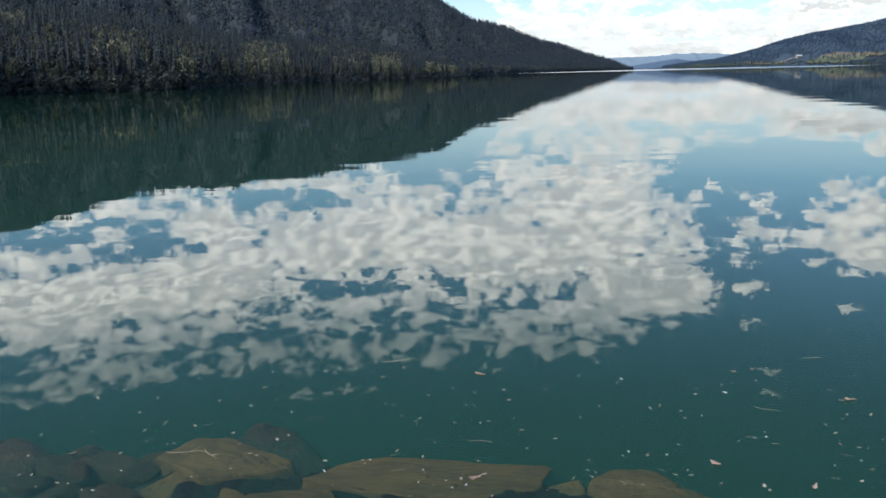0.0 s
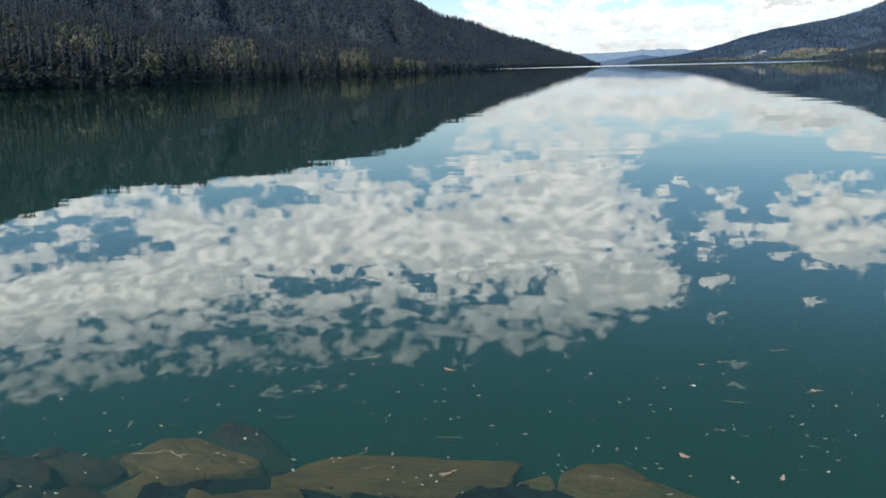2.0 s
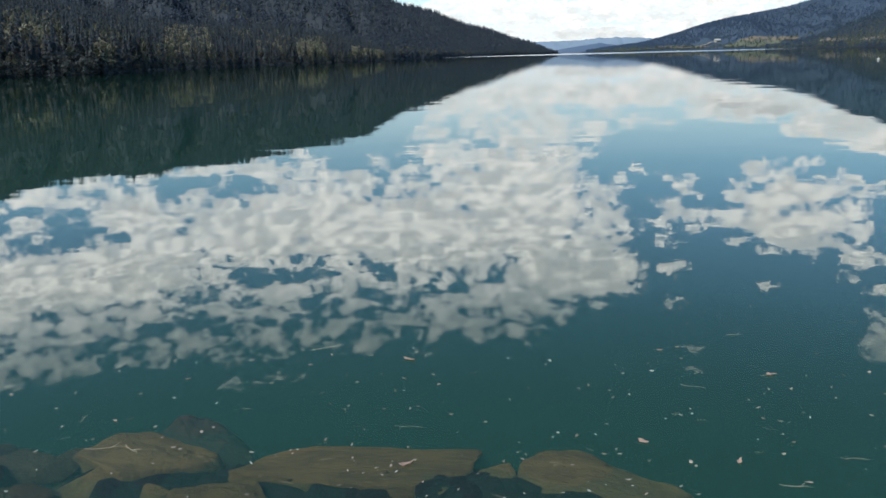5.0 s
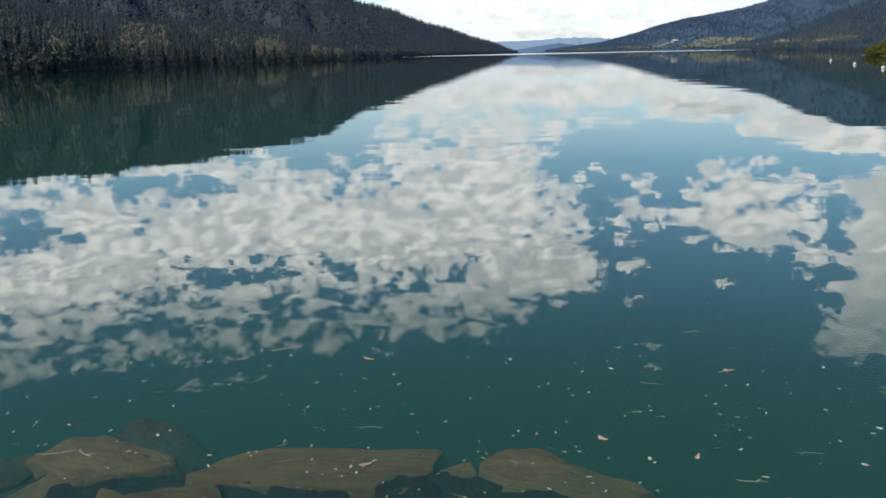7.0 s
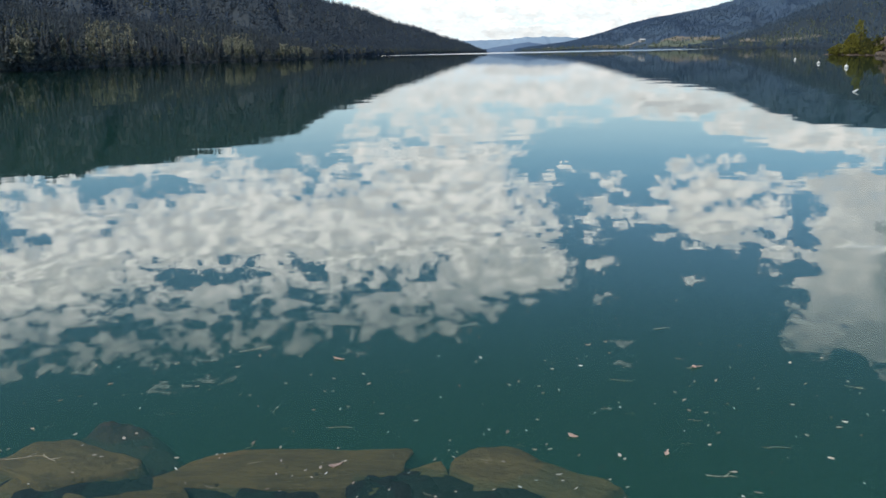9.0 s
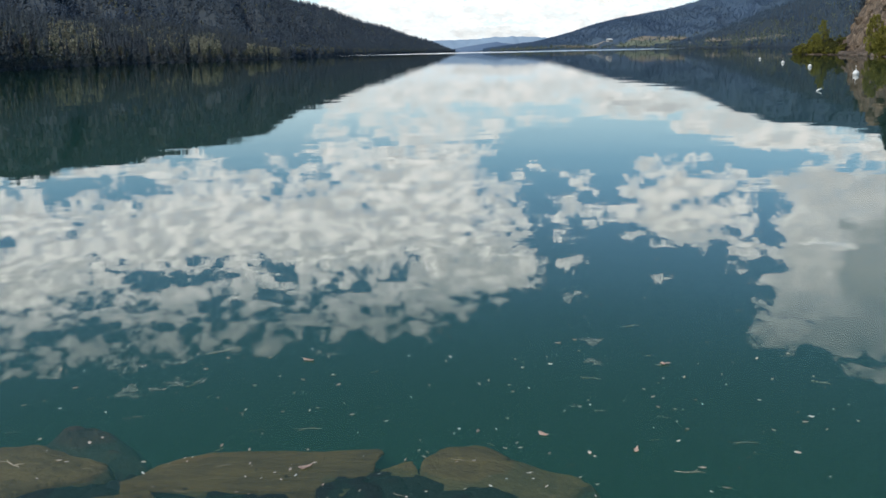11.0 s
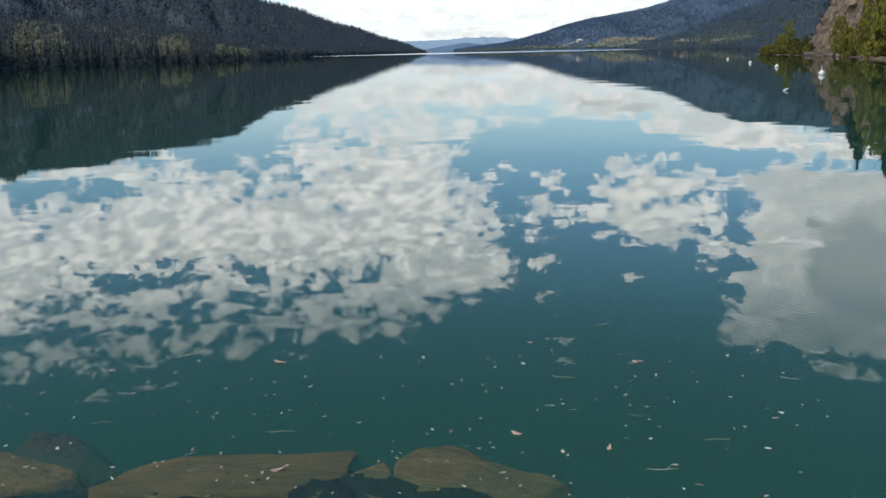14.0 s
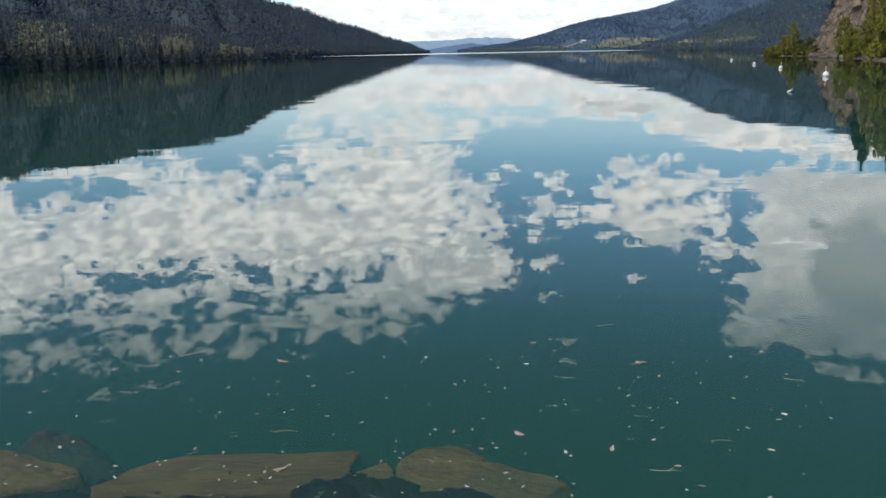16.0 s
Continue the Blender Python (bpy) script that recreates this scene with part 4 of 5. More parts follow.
for k in range(34):
    t = k / 33
    if 0.36 < t < 0.56:
        continue
    az = 20.65 + 7.2 * t
    r = float(np.interp(az, (20.65, 21.0, 23.0, 25.0, 26.7, 28.0), (233, 228, 206, 180, 147, 120)))
    while float(inland(np.array([r * sin(radians(az))]), np.array([r * cos(radians(az))]))[0]) < 0.8 and r < 260:
        r += 0.5
    source = scrub if k % 3 else scrub_dark
    ob = source if k in (0, 1) else copy_thing(source, Matrix())
    tagged(ob, group="scrub along the point")
    px, py, pz = spot(az, r)
    s = rng.uniform(0.7, 1.35)
    ob.matrix_basis = pose(px, py, pz - 0.1, 0, 0, rng.uniform(0, 360)) @ Matrix.Diagonal((3.3 * s, 3.3 * s, 2.2 * s, 1))
for k, (az, r, h) in enumerate(((26.0, 178, 9.5), (26.6, 182, 7.0), (23.7, 243, 8.5), (24.0, 241, 12.5), (24.35, 239, 13.5), (27.3, 175, 8.0), (25.7, 204, 7.6), (26.1, 207, 8.2), (27.6, 196, 8.0))):
    tree = tree_thing("pine", h, conifer_arrays(24, 9, 400 + k, 0.17, 0.12), NEEDLES, 420 + k, "dark pine on top of the rock cliff", "tree", 1.5 if k > 5 else 1.0)
    tree.location = spot(az, r)
    tagged(tree, group="pines on the cliff")


def stone_mesh(name, seed, mat, detail=2, cuts=7, flat=0.75, hard=0.85):
    """A rock of about unit size, its sides cut to blunt facets."""
    rng = np.random.default_rng(seed)
    bm = bmesh.new()
    bmesh.ops.create_icosphere(bm, subdivisions=detail, radius=1.0)
    planes = []
    for _ in range(cuts):
        d = Vector(rng.normal(size=3)).normalized()
        planes.append((d, rng.uniform(0.50, 0.82)))
    planes.append((Vector((rng.uniform(-0.12, 0.12), rng.uniform(-0.2, 0.05), 1)).normalized(), flat))
    shift = Vector((seed * 1.37, seed * 0.71, 0.3))
    for v in bm.verts:
        p = v.co.copy()
        for d, limit in planes:
            over = p.dot(d) - limit
            if over > 0:
                p -= d * over * hard
        p *= 1 + 0.13 * noise.noise(p * 1.5 + shift) + 0.05 * noise.noise(p * 4 + shift) + 0.018 * noise.noise(p * 11 + shift)
        v.co = p
    for f in bm.faces:
        f.smooth = True
    me = bpy.data.meshes.new(name)
    bm.to_mesh(me)
    bm.free()
    me.materials.append(mat)
    return me


stones = [stone_mesh("shore_stone", 500 + k, STONE, 2) for k in range(4)]
for k in range(26):
    t = 0.3 + 0.7 * rng.random()
    az, r = 21.2 + 6.2 * t, 229 - 92 * t + rng.uniform(-1, 3)
    ob = tagged(new("shore_stone", stones[k % 4]), "grey-tan boulder on the stony shore", "stone", "stones along the point")
    px, py, pz = spot(az, r)
    s = rng.uniform(0.3, 1.1)
    ob.matrix_basis = pose(px, py, pz + 0.1 * s, 0, 0, rng.uniform(0, 360)) @ Matrix.Diagonal((s * 1.3, s, s * 0.7, 1))

blocks = [stone_mesh("rock_block", 540 + k, BLOCK, 3, 16, 0.6, 1.0) for k in range(6)]
for me in blocks:
    me.polygons.foreach_set("use_smooth", np.zeros(len(me.polygons), dtype=bool))
made = 0
while made < 120:
    px, py = rng.uniform(62, 100), rng.uniform(135, 208)
    d = float(inland(np.array([px]), np.array([py]))[0])
    if not 3.5 < d < 13:
        continue
    pz = float(point_height(np.array([px]), np.array([py]))[0])
    s = rng.uniform(0.6, 1.9)
    ob = part_mesh("rock_block", blocks[made % 6], cliff)
    ob.matrix_basis = pose(px, py, pz - 0.25 * s, rng.uniform(-25, 25), rng.uniform(-25, 25), rng.uniform(0, 360)) @ Matrix.Diagonal((s * 1.2, s, s * 1.1, 1))
    made += 1

# ---------------------------------------------------------------- buoys


def buoy(x, y, radius, tilt=0.0):
    """A mooring buoy: white ball with a moulded belt, a top fitting and a thin mast."""
    thing = tagged(new("mooring_buoy"), "white ball-shaped mooring buoy floating on the lake", "buoy", "buoys off the point")
    bm = bmesh.new()
    bmesh.ops.create_uvsphere(bm, u_segments=24, v_segments=14, radius=radius)
    for f in bm.faces:
        f.smooth = True
    part("ball", bm, WHITE, thing)
    bm = bmesh.new()
    tube(bm, [Vector((0, 0, -0.04 * radius)), Vector((0, 0, 0.04 * radius))], [radius * 1.03] * 2, 24)
    part("belt", bm, WHITE, thing)
    bm = bmesh.new()
    tube(bm, [Vector((0, 0, radius * 0.9)), Vector((0, 0, radius * 1.2)), Vector((0, 0, radius * 1.25))], [radius * 0.22, radius * 0.18, radius * 0.1], 10)
    part("top_fitting", bm, WHITE, thing)
    bm = bmesh.new()
    tube(bm, [Vector((0, 0, radius * 1.2)), Vector((0, 0, radius * 2.6))], [radius * 0.07, radius * 0.05], 6)
    part("mast", bm, WHITE, thing)
    thing.matrix_basis = pose(x, y, radius * 0.45, tilt, tilt * 0.5, 0)
    return thing


buoy(50.9, 149.9, 0.19, 4)
buoy(41.5, 113.9, 0.19, -5)
buoy(36.0, 91.5, 0.19, 6)
buoy(29.2, 65.9, 0.22, -3)

# an old buoy washed up on the stones
beached = tagged(new("beached_buoy"), "weathered white buoy washed up on the stony shore", "buoy")
bm = bmesh.new()
bmesh.ops.create_uvsphere(bm, u_segments=20, v_segments=12, radius=0.42, matrix=Matrix.Diagonal((1.35, 1, 0.85, 1)))
for f in bm.faces:
    f.smooth = True
part("ball", bm, WHITE, beached)
bm = bmesh.new()
tube(bm, [Vector((0.5, 0, 0)), Vector((0.72, 0, 0.03))], [0.1, 0.07], 10)
part("end_fitting", bm, WHITE, beached)
bx, by, bz = spot(23.05, 207)
beached.matrix_basis = pose(bx, by, bz + 0.28, 0, 0, 20)

# a white bottle-shaped float that lies aslant on the water
float_thing = tagged(new("marker_float"), "slim white plastic float lying aslant on the water", "float")
bm = bmesh.new()
tube(bm, [Vector((0, 0, z)) for z in (-0.06, -0.05, 0.0, 0.2, 0.24, 0.27, 0.30, 0.305)], [0.02, 0.04, 0.045, 0.045, 0.036, 0.02, 0.018, 0.01], 14)
part("bottle", bm, WHITE, float_thing)
bm = bmesh.new()
tube(bm, [Vector((0, 0, 0.285)), Vector((0, 0, 0.325))], [0.024, 0.024], 12)
part("cap", bm, WHITE, float_thing)
float_thing.matrix_basis = pose(17.75, 44.1, 0.02, 0, 62, -22) @ Matrix.Diagonal((0.72, 0.72, 0.72, 1))

# ---------------------------------------------------------------- far shore: houses, road cut
house_walls = [(-5, -4, 0), (5, -4, 0), (5, 4, 0), (-5, 4, 0), (-5, -4, 4), (5, -4, 4), (5, 4, 4), (-5, 4, 4), (-5, 0, 6.4), (5, 0, 6.4)]


def house(hill, az, u, scale, turn, label):
    x, y, z = (float(v) for v in hill.height(np.array(az), np.array(u)))
    thing = tagged(new("house"), label, "house")
    me = mesh_from("wall", house_walls, [(0, 1, 5, 4), (1, 2, 6, 9, 5), (2, 3, 7, 6), (3, 0, 4, 8, 7), (3, 2, 1, 0)], PLASTER)
    part_mesh("wall", me, thing)
    for side in (-1, 1):
        bm = bmesh.new()
        bmesh.ops.create_cube(bm, size=1.0, matrix=pose(0, side * 2.3, 5.25, side * -31, 0, 0) @ Matrix.Diagonal((11.4, 5.4, 0.25, 1)))
        part("roof", bm, ROOF, thing, "pale metal roof")
    for wx in (-3, 0, 3):
        bm = bmesh.new()
        bmesh.ops.create_cube(bm, size=1.0, matrix=pose(wx, -4.02, 2.1) @ Matrix.Diagonal((1.4, 0.12, 1.6, 1)))
        part("window", bm, DARK_GLASS, thing)
    thing.matrix_basis = pose(x, y, z, 0, 0, turn) @ Matrix.Diagonal((scale, scale, scale, 1))
    return thing


house(EAST, 10.12, 0.21, 1.5, 25, "large pale house with a glinting metal roof on the slope")
house(SPUR, 14.9, 0.30, 0.9, 10, "white house above the far shore")
house(EAST, 4.6, 0.25, 0.9, -20, "small pale house on the far hillside")


def motorboat(x, y, turn):
    """A small white cabin boat far out on the lake."""
    thing = tagged(new("motorboat"), "small white cabin boat far out on the lake", "boat")
    bm = bmesh.new()
    rings = [[bm.verts.new((px, py * w, z)) for py, z in ((-1.2, 0.9), (-0.9, -0.2), (0.9, -0.2), (1.2, 0.9))] for px, w in ((-4, 1.0), (0, 1.1), (3, 0.7), (4.6, 0.08))]
    for p, q in zip(rings, rings[1:]):
        for k in range(4):
            bm.faces.new((p[k], p[(k + 1) % 4], q[(k + 1) % 4], q[k]))
    bm.faces.new(rings[0])
    bm.faces.new(rings[-1][::-1])
    part("hull", bm, WHITE, thing)
    bm = bmesh.new()
    bmesh.ops.create_cube(bm, size=1.0, matrix=pose(-0.6, 0, 1.6) @ Matrix.Diagonal((3.2, 1.8, 1.5, 1)))
    bmesh.ops.bevel(bm, geom=bm.edges[:], offset=0.2, segments=2, affect="EDGES")
    part("cabin", bm, WHITE, thing)
    bm = bmesh.new()
    bmesh.ops.create_cube(bm, size=1.0, matrix=pose(-0.6, 0, 1.75) @ Matrix.Diagonal((2.6, 1.86, 0.5, 1)))
    part("window_band", bm, DARK_GLASS, thing)
    thing.matrix_basis = pose(x, y, 0, 0, 0, turn)


motorboat(316.0, 2278.0, 15)


def strip(name, hill, a0, a1, u0, u1, width, mat, label, category):
    """A band of bare ground draped over a hillside."""
    n = 64
    t = np.linspace(0, 1, n)
    a, u = a0 + (a1 - a0) * t, u0 + (u1 - u0) * t + 0.004 * np.sin(t * 9)
    rows = []
    for k in (-0.5, 0.0, 0.5):
        ragged = width * np.sin(pi * np.clip(t, 0.02, 0.98)) ** 0.5 * (0.1 + 0.9 * vnoise(t * 7, t * 0 + k * 9, int(abs(a0) * 10)) + 0.9 * vnoise(t * 31, t * 0 + k * 5, int(abs(a0) * 10) + 3))
        x, y, z = hill.height(a, u + k * ragged)
        rows.append(np.stack([x, y, z + 0.4 + 0.0011 * np.hypot(x, y)], axis=-1))
    verts = np.concatenate(rows)
    return tagged(new(name, big_mesh(name, verts, grid_faces(3, n), mat)), label, category, kind="structure")


strip("far_meadow", EAST, 10.4, 13.6, 0.07, 0.06, 0.09, SHORE_LEAVES, "pale green meadow above the far shore", "meadow")
strip("far_meadow", EAST, 7.2, 9.6, 0.06, 0.08, 0.05, TAN_SLOPE, "dry tan meadow above the far shore", "meadow")
strip("far_meadow", EAST, 3.4, 6.8, 0.05, 0.07, 0.06, SHORE_LEAVES, "pale green meadow at the head of the lake", "meadow")
strip("far_meadow", EAST, 6.4, 8.6, 0.12, 0.15, 0.05, TAN_SLOPE, "dry tan terrace on the far slope", "meadow")
strip("far_meadow", EAST, 11.2, 14.6, 0.13, 0.10, 0.07, TAN_SLOPE, "dry tan meadow below the far forest", "meadow")
strip("road_cut", EAST, 8.8, 10.0, 0.10, 0.19, 0.022, PALE_EARTH, "pale road cut climbing the far slope", "road")
strip("bare_slope", FRONT, -14.9, -13.6, 0.16, 0.06, 0.16, GRASS_SLOPE, "pale open slope between the trees", "slope")
for a0, a1, u0, u1, wide in ((15.6, 17.4, 0.42, 0.22, 0.26), (17.1, 18.9, 0.19, 0.14, 0.11), (18.6, 20.1, 0.15, 0.17, 0.07)):
    strip("bare_slope", SPUR, a0, a1, u0, u1, wide, TAN_SLOPE, "dry tan meadow below the forested spur", "slope")

# ---------------------------------------------------------------- boulders under the water
# x, y, half width, half depth, half height, depth of the top, turn, seed, how blunt the top is
BOULDERS = (
    (-2.42, 5.84, 0.44, 0.34, 0.46, 0.22, -20, 2, 0.95), (-2.20, 5.62, 0.26, 0.18, 0.30, 0.32, -25, 22, 0.8), (-2.54, 5.20, 0.48, 0.31, 0.36, 0.19, -6, 3, 0.5), (-2.74, 4.86, 0.25, 0.22, 0.30, 0.22, 30, 10, 0.6),
    (-1.27, 5.12, 0.74, 0.30, 0.36, 0.165, 12, 4, 0.42), (-1.78, 4.72, 0.32, 0.22, 0.30, 0.17, 10, 6, 0.5), (-0.92, 4.90, 0.27, 0.19, 0.28, 0.24, -8, 9, 0.5), (-0.31, 5.14, 0.18, 0.15, 0.20, 0.23, 0, 7, 0.6),
    (0.36, 5.06, 0.52, 0.31, 0.38, 0.21, -14, 8, 0.45), (-0.58, 4.80, 0.17, 0.14, 0.22, 0.24, 20, 5, 0.5), (-2.24, 4.74, 0.15, 0.13, 0.2, 0.21, 15, 12, 0.6),
)
SUNKEN_BOULDERS = (
    (-3.38, 4.92, 0.40, 0.25, 0.30, 0.33, -12, 11, 0.6), (-3.88, 4.94, 0.36, 0.27, 0.34, 0.36, 24, 21, 0.6), (-3.20, 4.55, 0.34, 0.24, 0.34, 0.28, -15, 16, 0.6), (1.30, 4.78, 0.60, 0.36, 0.34, 0.46, -12, 17, 0.6), (-1.40, 4.22, 0.42, 0.30, 0.38, 0.20, -8, 13, 0.5),
    (-0.10, 4.22, 0.36, 0.30, 0.34, 0.22, 12, 14, 0.5), (0.80, 4.25, 0.42, 0.34, 0.36, 0.26, 30, 15, 0.5), (-0.80, 3.70, 0.45, 0.34, 0.40, 0.10, 25, 18, 0.5), (0.40, 3.65, 0.45, 0.34, 0.40, 0.12, -25, 19, 0.5), (-2.00, 3.75, 0.45, 0.34, 0.40, 0.12, 10, 20, 0.5),
)
for x, y, a, b, c, top, turn, seed, blunt in BOULDERS + SUNKEN_BOULDERS:
    me = stone_mesh("boulder", 600 + seed, DARK_BOULDER if seed in (2, 22) else BOULDER, 5, 12, blunt, 0.94)
    ob = tagged(new("boulder", me), "dark brown silt-covered boulder deeper under the water" if seed in (2, 22) else "olive-brown algae-coated boulder lying under the shallow water", "boulder", "boulders under the water")
    if blunt > 0.9:
        me.transform(pose(0, 0, 0, 42, 38, 20))
        tip = max(v.co.z for v in me.vertices)
        for v in me.vertices:
            slim = 1 - 0.72 * min(max((v.co.z + 0.5 * tip) / (1.5 * tip), 0), 1) ** 1.3
            v.co.x, v.co.y = v.co.x * slim, v.co.y * slim
    half = [max(abs(v.co[k]) for v in me.vertices) for k in range(3)]
    peak = max(v.co.z for v in me.vertices)
    ob.matrix_basis = pose(x, y, -top - peak * c / half[2], 0, 0, turn) @ Matrix.Diagonal((1.24 * a / half[0], 1.16 * b / half[1], c / half[2], 1))

rubble = [stone_mesh("rubble_stone", 800 + k, SHADE_RUBBLE, 3, 10, 0.6, 0.9) for k in range(5)]
silted = [stone_mesh("silted_stone", 820 + k, SILTED, 3, 8, 0.5, 0.9) for k in range(4)]
for k in range(130):
    x, y, s = rng.uniform(-5.2, -2.85), rng.uniform(4.1, 5.35), rng.uniform(0.09, 0.24)
    ob = tagged(new("silted_stone", silted[k % 4]), "rounded brown stone under silt in the shallows", "stone", "silted stones in the shallows")
    ob.matrix_basis = pose(x, y, -rng.uniform(0.20, 0.42) - 0.5 * s, 0, 0, rng.uniform(0, 360)) @ Matrix.Diagonal((s * 1.4, s, s * 0.8, 1))
# filler stones added in the gaps, their near-black colour standing in for shade
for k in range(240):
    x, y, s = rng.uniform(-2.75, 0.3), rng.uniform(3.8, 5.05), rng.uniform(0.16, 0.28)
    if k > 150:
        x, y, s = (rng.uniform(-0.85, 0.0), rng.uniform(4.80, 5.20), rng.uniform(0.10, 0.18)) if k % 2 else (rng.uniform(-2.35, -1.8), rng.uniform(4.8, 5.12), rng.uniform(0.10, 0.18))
    ob = tagged(new("rubble_stone", rubble[k % 5]), "filler stone between the sunken boulders, coloured near black as crevice shade", "stone", "rubble between the boulders")
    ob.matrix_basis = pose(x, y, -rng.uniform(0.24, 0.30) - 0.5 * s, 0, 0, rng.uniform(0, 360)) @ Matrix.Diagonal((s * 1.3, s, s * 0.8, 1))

# ---------------------------------------------------------------- floating bits


def flake_mesh(name, seed, mat, points=7, curl=0.35):
    """A shrivelled leaf scrap: a bent, uneven little sheet with some thickness."""
    rng = np.random.default_rng(seed)
    bm = bmesh.new()
    ring = []
    for k in range(points):
        a, r = 2 * pi * k / points, rng.uniform(0.22, 1.0)
        ring.append((cos(a) * r, sin(a) * r * 0.6, curl * rng.uniform(-0.1, 0.6) * r))
    top = [bm.verts.new(p) for p in ring]
    low = [bm.verts.new((p[0], p[1], p[2] - 0.12)) for p in ring]
    hub, sole = bm.verts.new((0, 0, 0.02)), bm.verts.new((0, 0, -0.12))
    for k in range(points):
        j = (k + 1) % points
        bm.faces.new((top[k], top[j], hub))
        bm.faces.new((low[j], low[k], sole))
        bm.faces.new((top[k], low[k], low[j], top[j]))
    me = bpy.data.meshes.new(name)
    bm.to_mesh(me)
    bm.free()
    me.materials.append(mat)
    return me


def twig_mesh(seed, fork=True):
    rng = np.random.default_rng(seed)
    bm = bmesh.new()
    line = [Vector((k / 5 - 0.5, 0.06 * rng.uniform(-1, 1), 0.01 * rng.uniform(-1, 1))) for k in range(6)]
    tube(bm, line, [0.010, 0.012, 0.011, 0.010, 0.008, 0.004], 5)
    if fork:
        p = line[3]
        tube(bm, [p, p + Vector((0.12, 0.12, 0.03)), p + Vector((0.2, 0.26, 0.02))], [0.011, 0.009, 0.004], 5)
    me = bpy.data.meshes.new("twig")
    bm.to_mesh(me)
    bm.free()
    me.materials.append(TWIG)
    return me


leaves = [flake_mesh("dead_leaf", 700 + k, DEAD_LEAF) for k in range(4)]
reds = [flake_mesh("dead_leaf", 720 + k, RED_LEAF, 9, 0.6) for k in range(2)]
fluffs = [flake_mesh("seed_fluff", 740 + k, FLUFF, 6, 0.8) for k in range(3)]
twigs = [twig_mesh(760 + k, k % 2 == 0) for k in range(4)]


def afloat(me, x, y, size, turn, name, label, category, group):
    ob = tagged(new(name, me), label, category, group)
    ob.matrix_basis = pose(x, y, 0.12 * size + 0.001, 0, 0, turn) @ Matrix.Diagonal((size * rng.uniform(0.9, 1.6), size * rng.uniform(0.6, 1.0), size * 0.9, 1))


LEAF_SPOTS = ((0.54, 6.19), (1.4, 5.08), (1.31, 4.92), (1.91, 4.74), (0.79, 4.79), (0.44, 4.56), (-1.28, 6.51), (-1.37, 5.53), (-2, 5.12), (-1.27, 4.97), (-1.1, 4.91), (-1.65, 4.78),
              (-0.77, 4.9), (0.19, 5.11), (1.31, 5.42), (2.11, 5.15), (2.19, 5.04), (-0.71, 4.73), (-0.83, 4.65), (-0.1, 4.84), (-2.05, 5.05), (-3.59, 5.59), (-3.15, 5.37), (-3.58, 4.92),
              (-3.46, 4.61), (-3.34, 4.35), (-3.27, 4.37), (-2.92, 4.72), (-2.76, 4.07), (-2.94, 4.09), (-2.99, 4.29), (-3.06, 4.29))
FLUFF_SPOTS = ((-0.22, 5.67), (0.05, 5.54), (0.08, 5.15), (0.05, 5.08), (-0.51, 5.12), (0.73, 5.39), (0.83, 5.45), (0.9, 5.48), (0.74, 6.25), (0.55, 5.78), (1.21, 5.11), (1.59, 5.45),
              (0.3, 5.13), (1.68, 4.75), (2.17, 5.23), (2.35, 5.34), (2.47, 5.4), (-2.43, 6.85), (-2.12, 5.5), (-0.45, 4.8), (0.04, 6.45), (-1.03, 5.63), (-0.93, 5.79), (-0.79, 4.58),
              (-0.35, 4.58), (-2.56, 6.3), (-2.44, 5.59), (-0.26, 6.48), (-2.78, 4.49), (-2.87, 4.23), (-2.8, 4.23), (-2.34, 4.47), (-1.61, 4.64))
RED_SPOTS = ((0.56, 5.04), (1.53, 6.2), (-0.99, 6.43), (1.05, 4.81), (-0.75, 4.67))
TWIG_SPOTS = ((-0.81, 5.19, 0.17, 178), (-1.66, 6.69, 0.26, 35), (-0.48, 6.16, 0.08, 30), (-1.11, 5.18, 0.08, 12), (1.66, 4.88, 0.16, 175), (1.31, 5.26, 0.09, -20), (2.46, 5.79, 0.13, -35), (0.98, 5.95, 0.16, -15), (1.27, 4.53, 0.16, -5), (-1.69, 5.97, 0.13, 45), (-1.89, 5.42, 0.08, -20), (-1.95, 5.4, 0.06, 10),
              (-2.53, 4.79, 0.24, 15), (-2.84, 4.92, 0.08, 50), (-2.88, 5.21, 0.12, 95), (-1.35, 4.42, 0.1, -20))
for k, (x, y) in enumerate(LEAF_SPOTS):
    afloat(leaves[k % 4], x, y, rng.uniform(0.014, 0.025), rng.uniform(0, 360), "dead_leaf", "bleached scrap of dead leaf floating on the water", "leaf", "floating leaf scraps")
for k, (x, y) in enumerate(FLUFF_SPOTS):
    afloat(fluffs[k % 3], x, y, rng.uniform(0.011, 0.019), rng.uniform(0, 360), "seed_fluff", "white tuft of seed fluff floating on the water", "seed fluff", "floating seed fluff")
for k, (x, y) in enumerate(RED_SPOTS):
    afloat(reds[k % 2], x, y, rng.uniform(0.036, 0.048), rng.uniform(0, 360), "dead_leaf", "curled reddish-brown dead leaf floating on the water", "leaf", "floating reddish leaves")
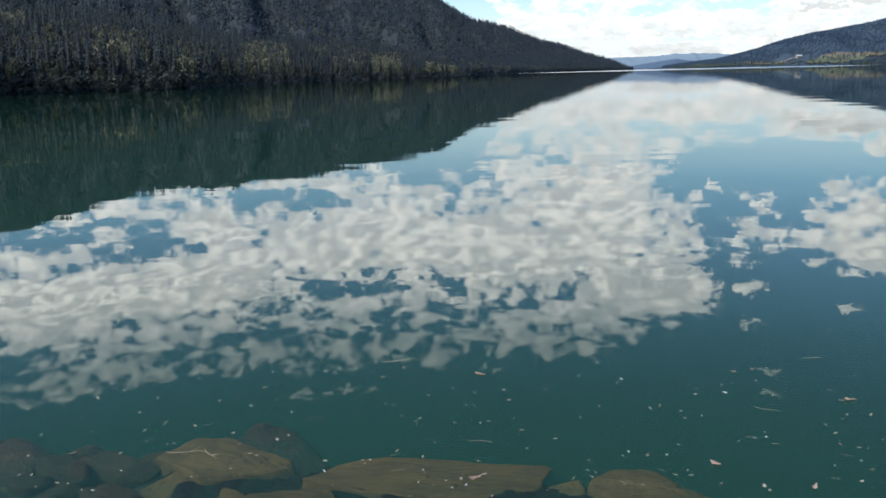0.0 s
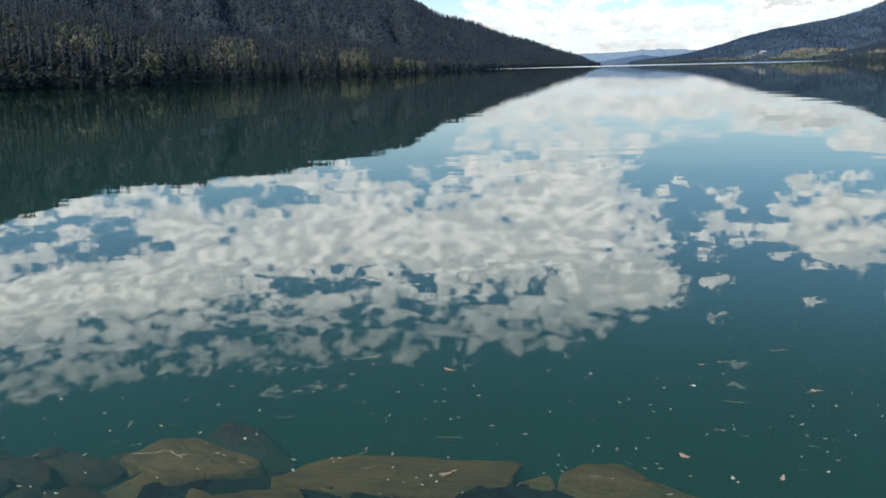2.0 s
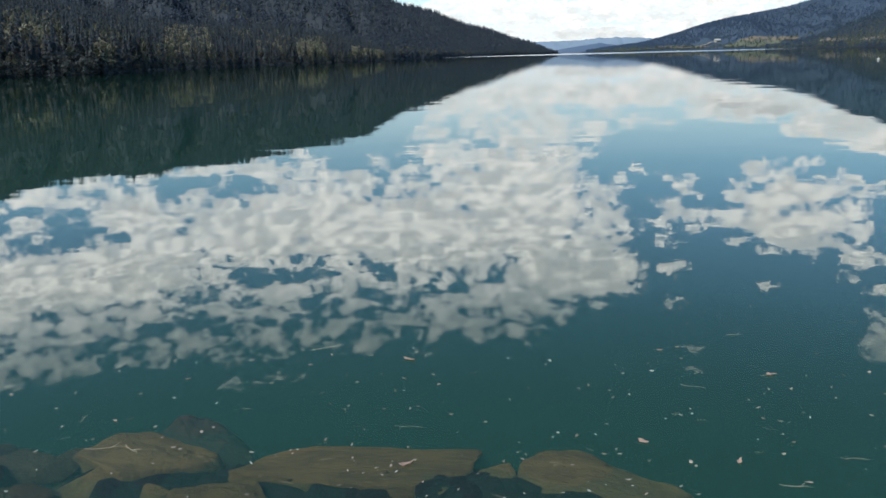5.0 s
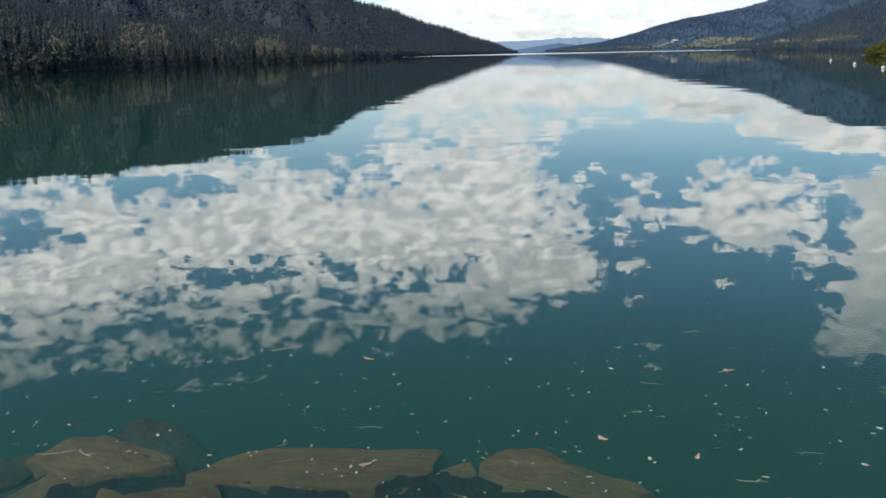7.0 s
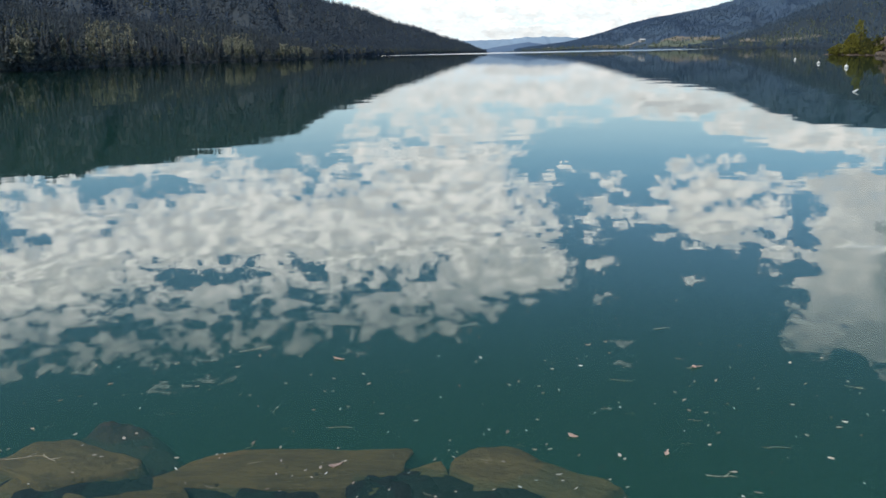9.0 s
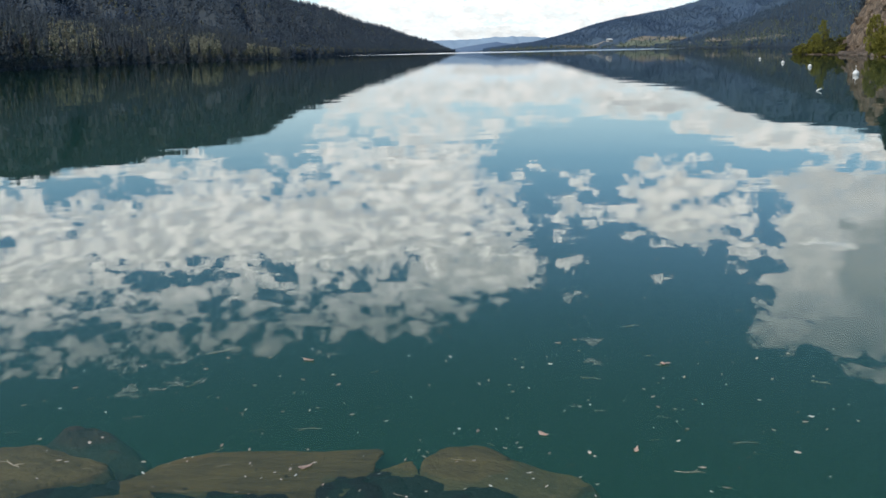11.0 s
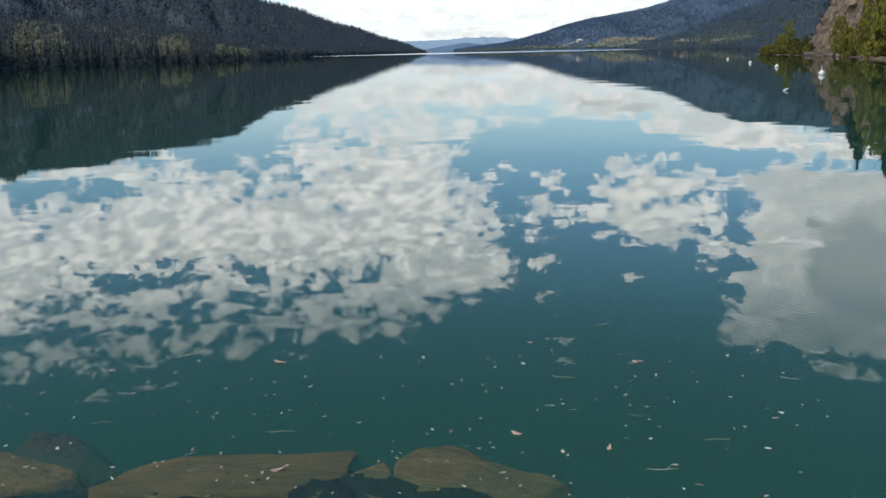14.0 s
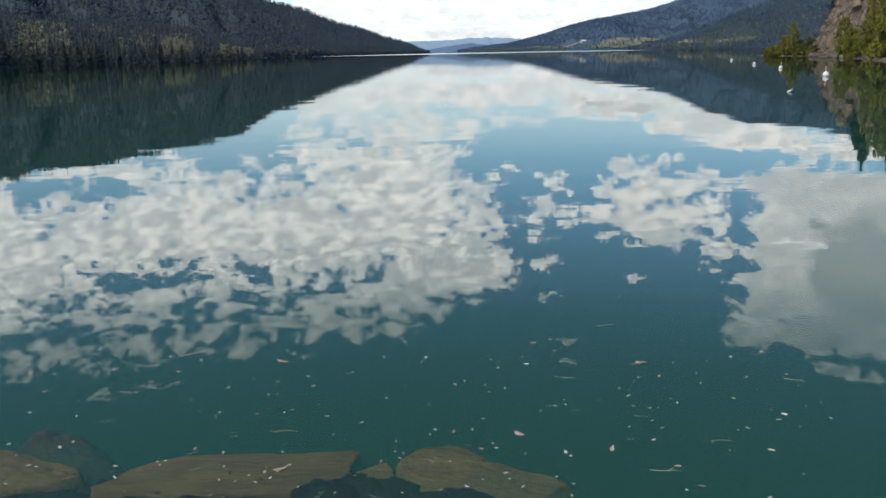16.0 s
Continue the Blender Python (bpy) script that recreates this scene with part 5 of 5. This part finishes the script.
for k, (x, y, size, turn) in enumerate(TWIG_SPOTS):
    ob = tagged(new("twig", twigs[k % 4]), "thin pale twig floating on the water", "twig", "floating twigs")
    ob.matrix_basis = pose(x, y, 0.004, 0, 0, turn) @ Matrix.Diagonal((size, size, 0.5 * min(size, 0.15), 1))
FORKS = ((-1.25, 5.43, 0.09, 100), (0.81, 5.46, 0.07, 5), (0.56, 5.06, 0.08, 80), (1.53, 6.2, 0.13, 20), (-1.69, 6.02, 0.06, 40), (-1.27, 4.98, 0.05, 60), (1.48, 7.12, 0.14, 10), (-2.37, 4.78, 0.17, -40), (-1.27, 4.92, 0.07, 40))
for k, (x, y, size, turn) in enumerate(FORKS):
    ob = tagged(new("twig", twigs[0 if k % 2 else 2]), "small forked pale twig floating on the water", "twig", "floating forked twigs")
    ob.matrix_basis = pose(x, y, 0.004, 0, 0, turn) @ Matrix.Diagonal((size, size, size, 1))
for k in range(230):
    d = 4.3 + 11 * rng.random() ** 1.7
    a = radians(rng.uniform(-37, 30))
    x, y, s = d * sin(a), d * cos(a), rng.uniform(0.006, 0.014)
    pick = rng.random()
    if pick < 0.3:
        ob = tagged(new("twig", twigs[k % 4]), "tiny broken twig floating on the water", "twig", "floating twig bits")
        ob.matrix_basis = pose(x, y, 0.003, 0, 0, rng.uniform(-50, 50)) @ Matrix.Diagonal((s * 6, s * 5, s * 4, 1))
    elif pick < 0.85:
        afloat(leaves[k % 4], x, y, s * 1.2, rng.uniform(0, 360), "dead_leaf", "bleached scrap of dead leaf floating on the water", "leaf", "floating leaf scraps")
    else:
        afloat(fluffs[k % 3], x, y, s, rng.uniform(0, 360), "seed_fluff", "white tuft of seed fluff floating on the water", "seed fluff", "floating seed fluff")
for k in range(90):
    d, a = rng.uniform(4.4, 7.0), radians(rng.uniform(-36, 22))
    afloat(leaves[k % 4] if k % 3 else reds[k % 2], d * sin(a), d * cos(a), rng.uniform(0.010, 0.021), rng.uniform(0, 360), "dead_leaf", "small shrivelled brown leaf scrap floating on the water", "leaf", "floating leaf scraps")
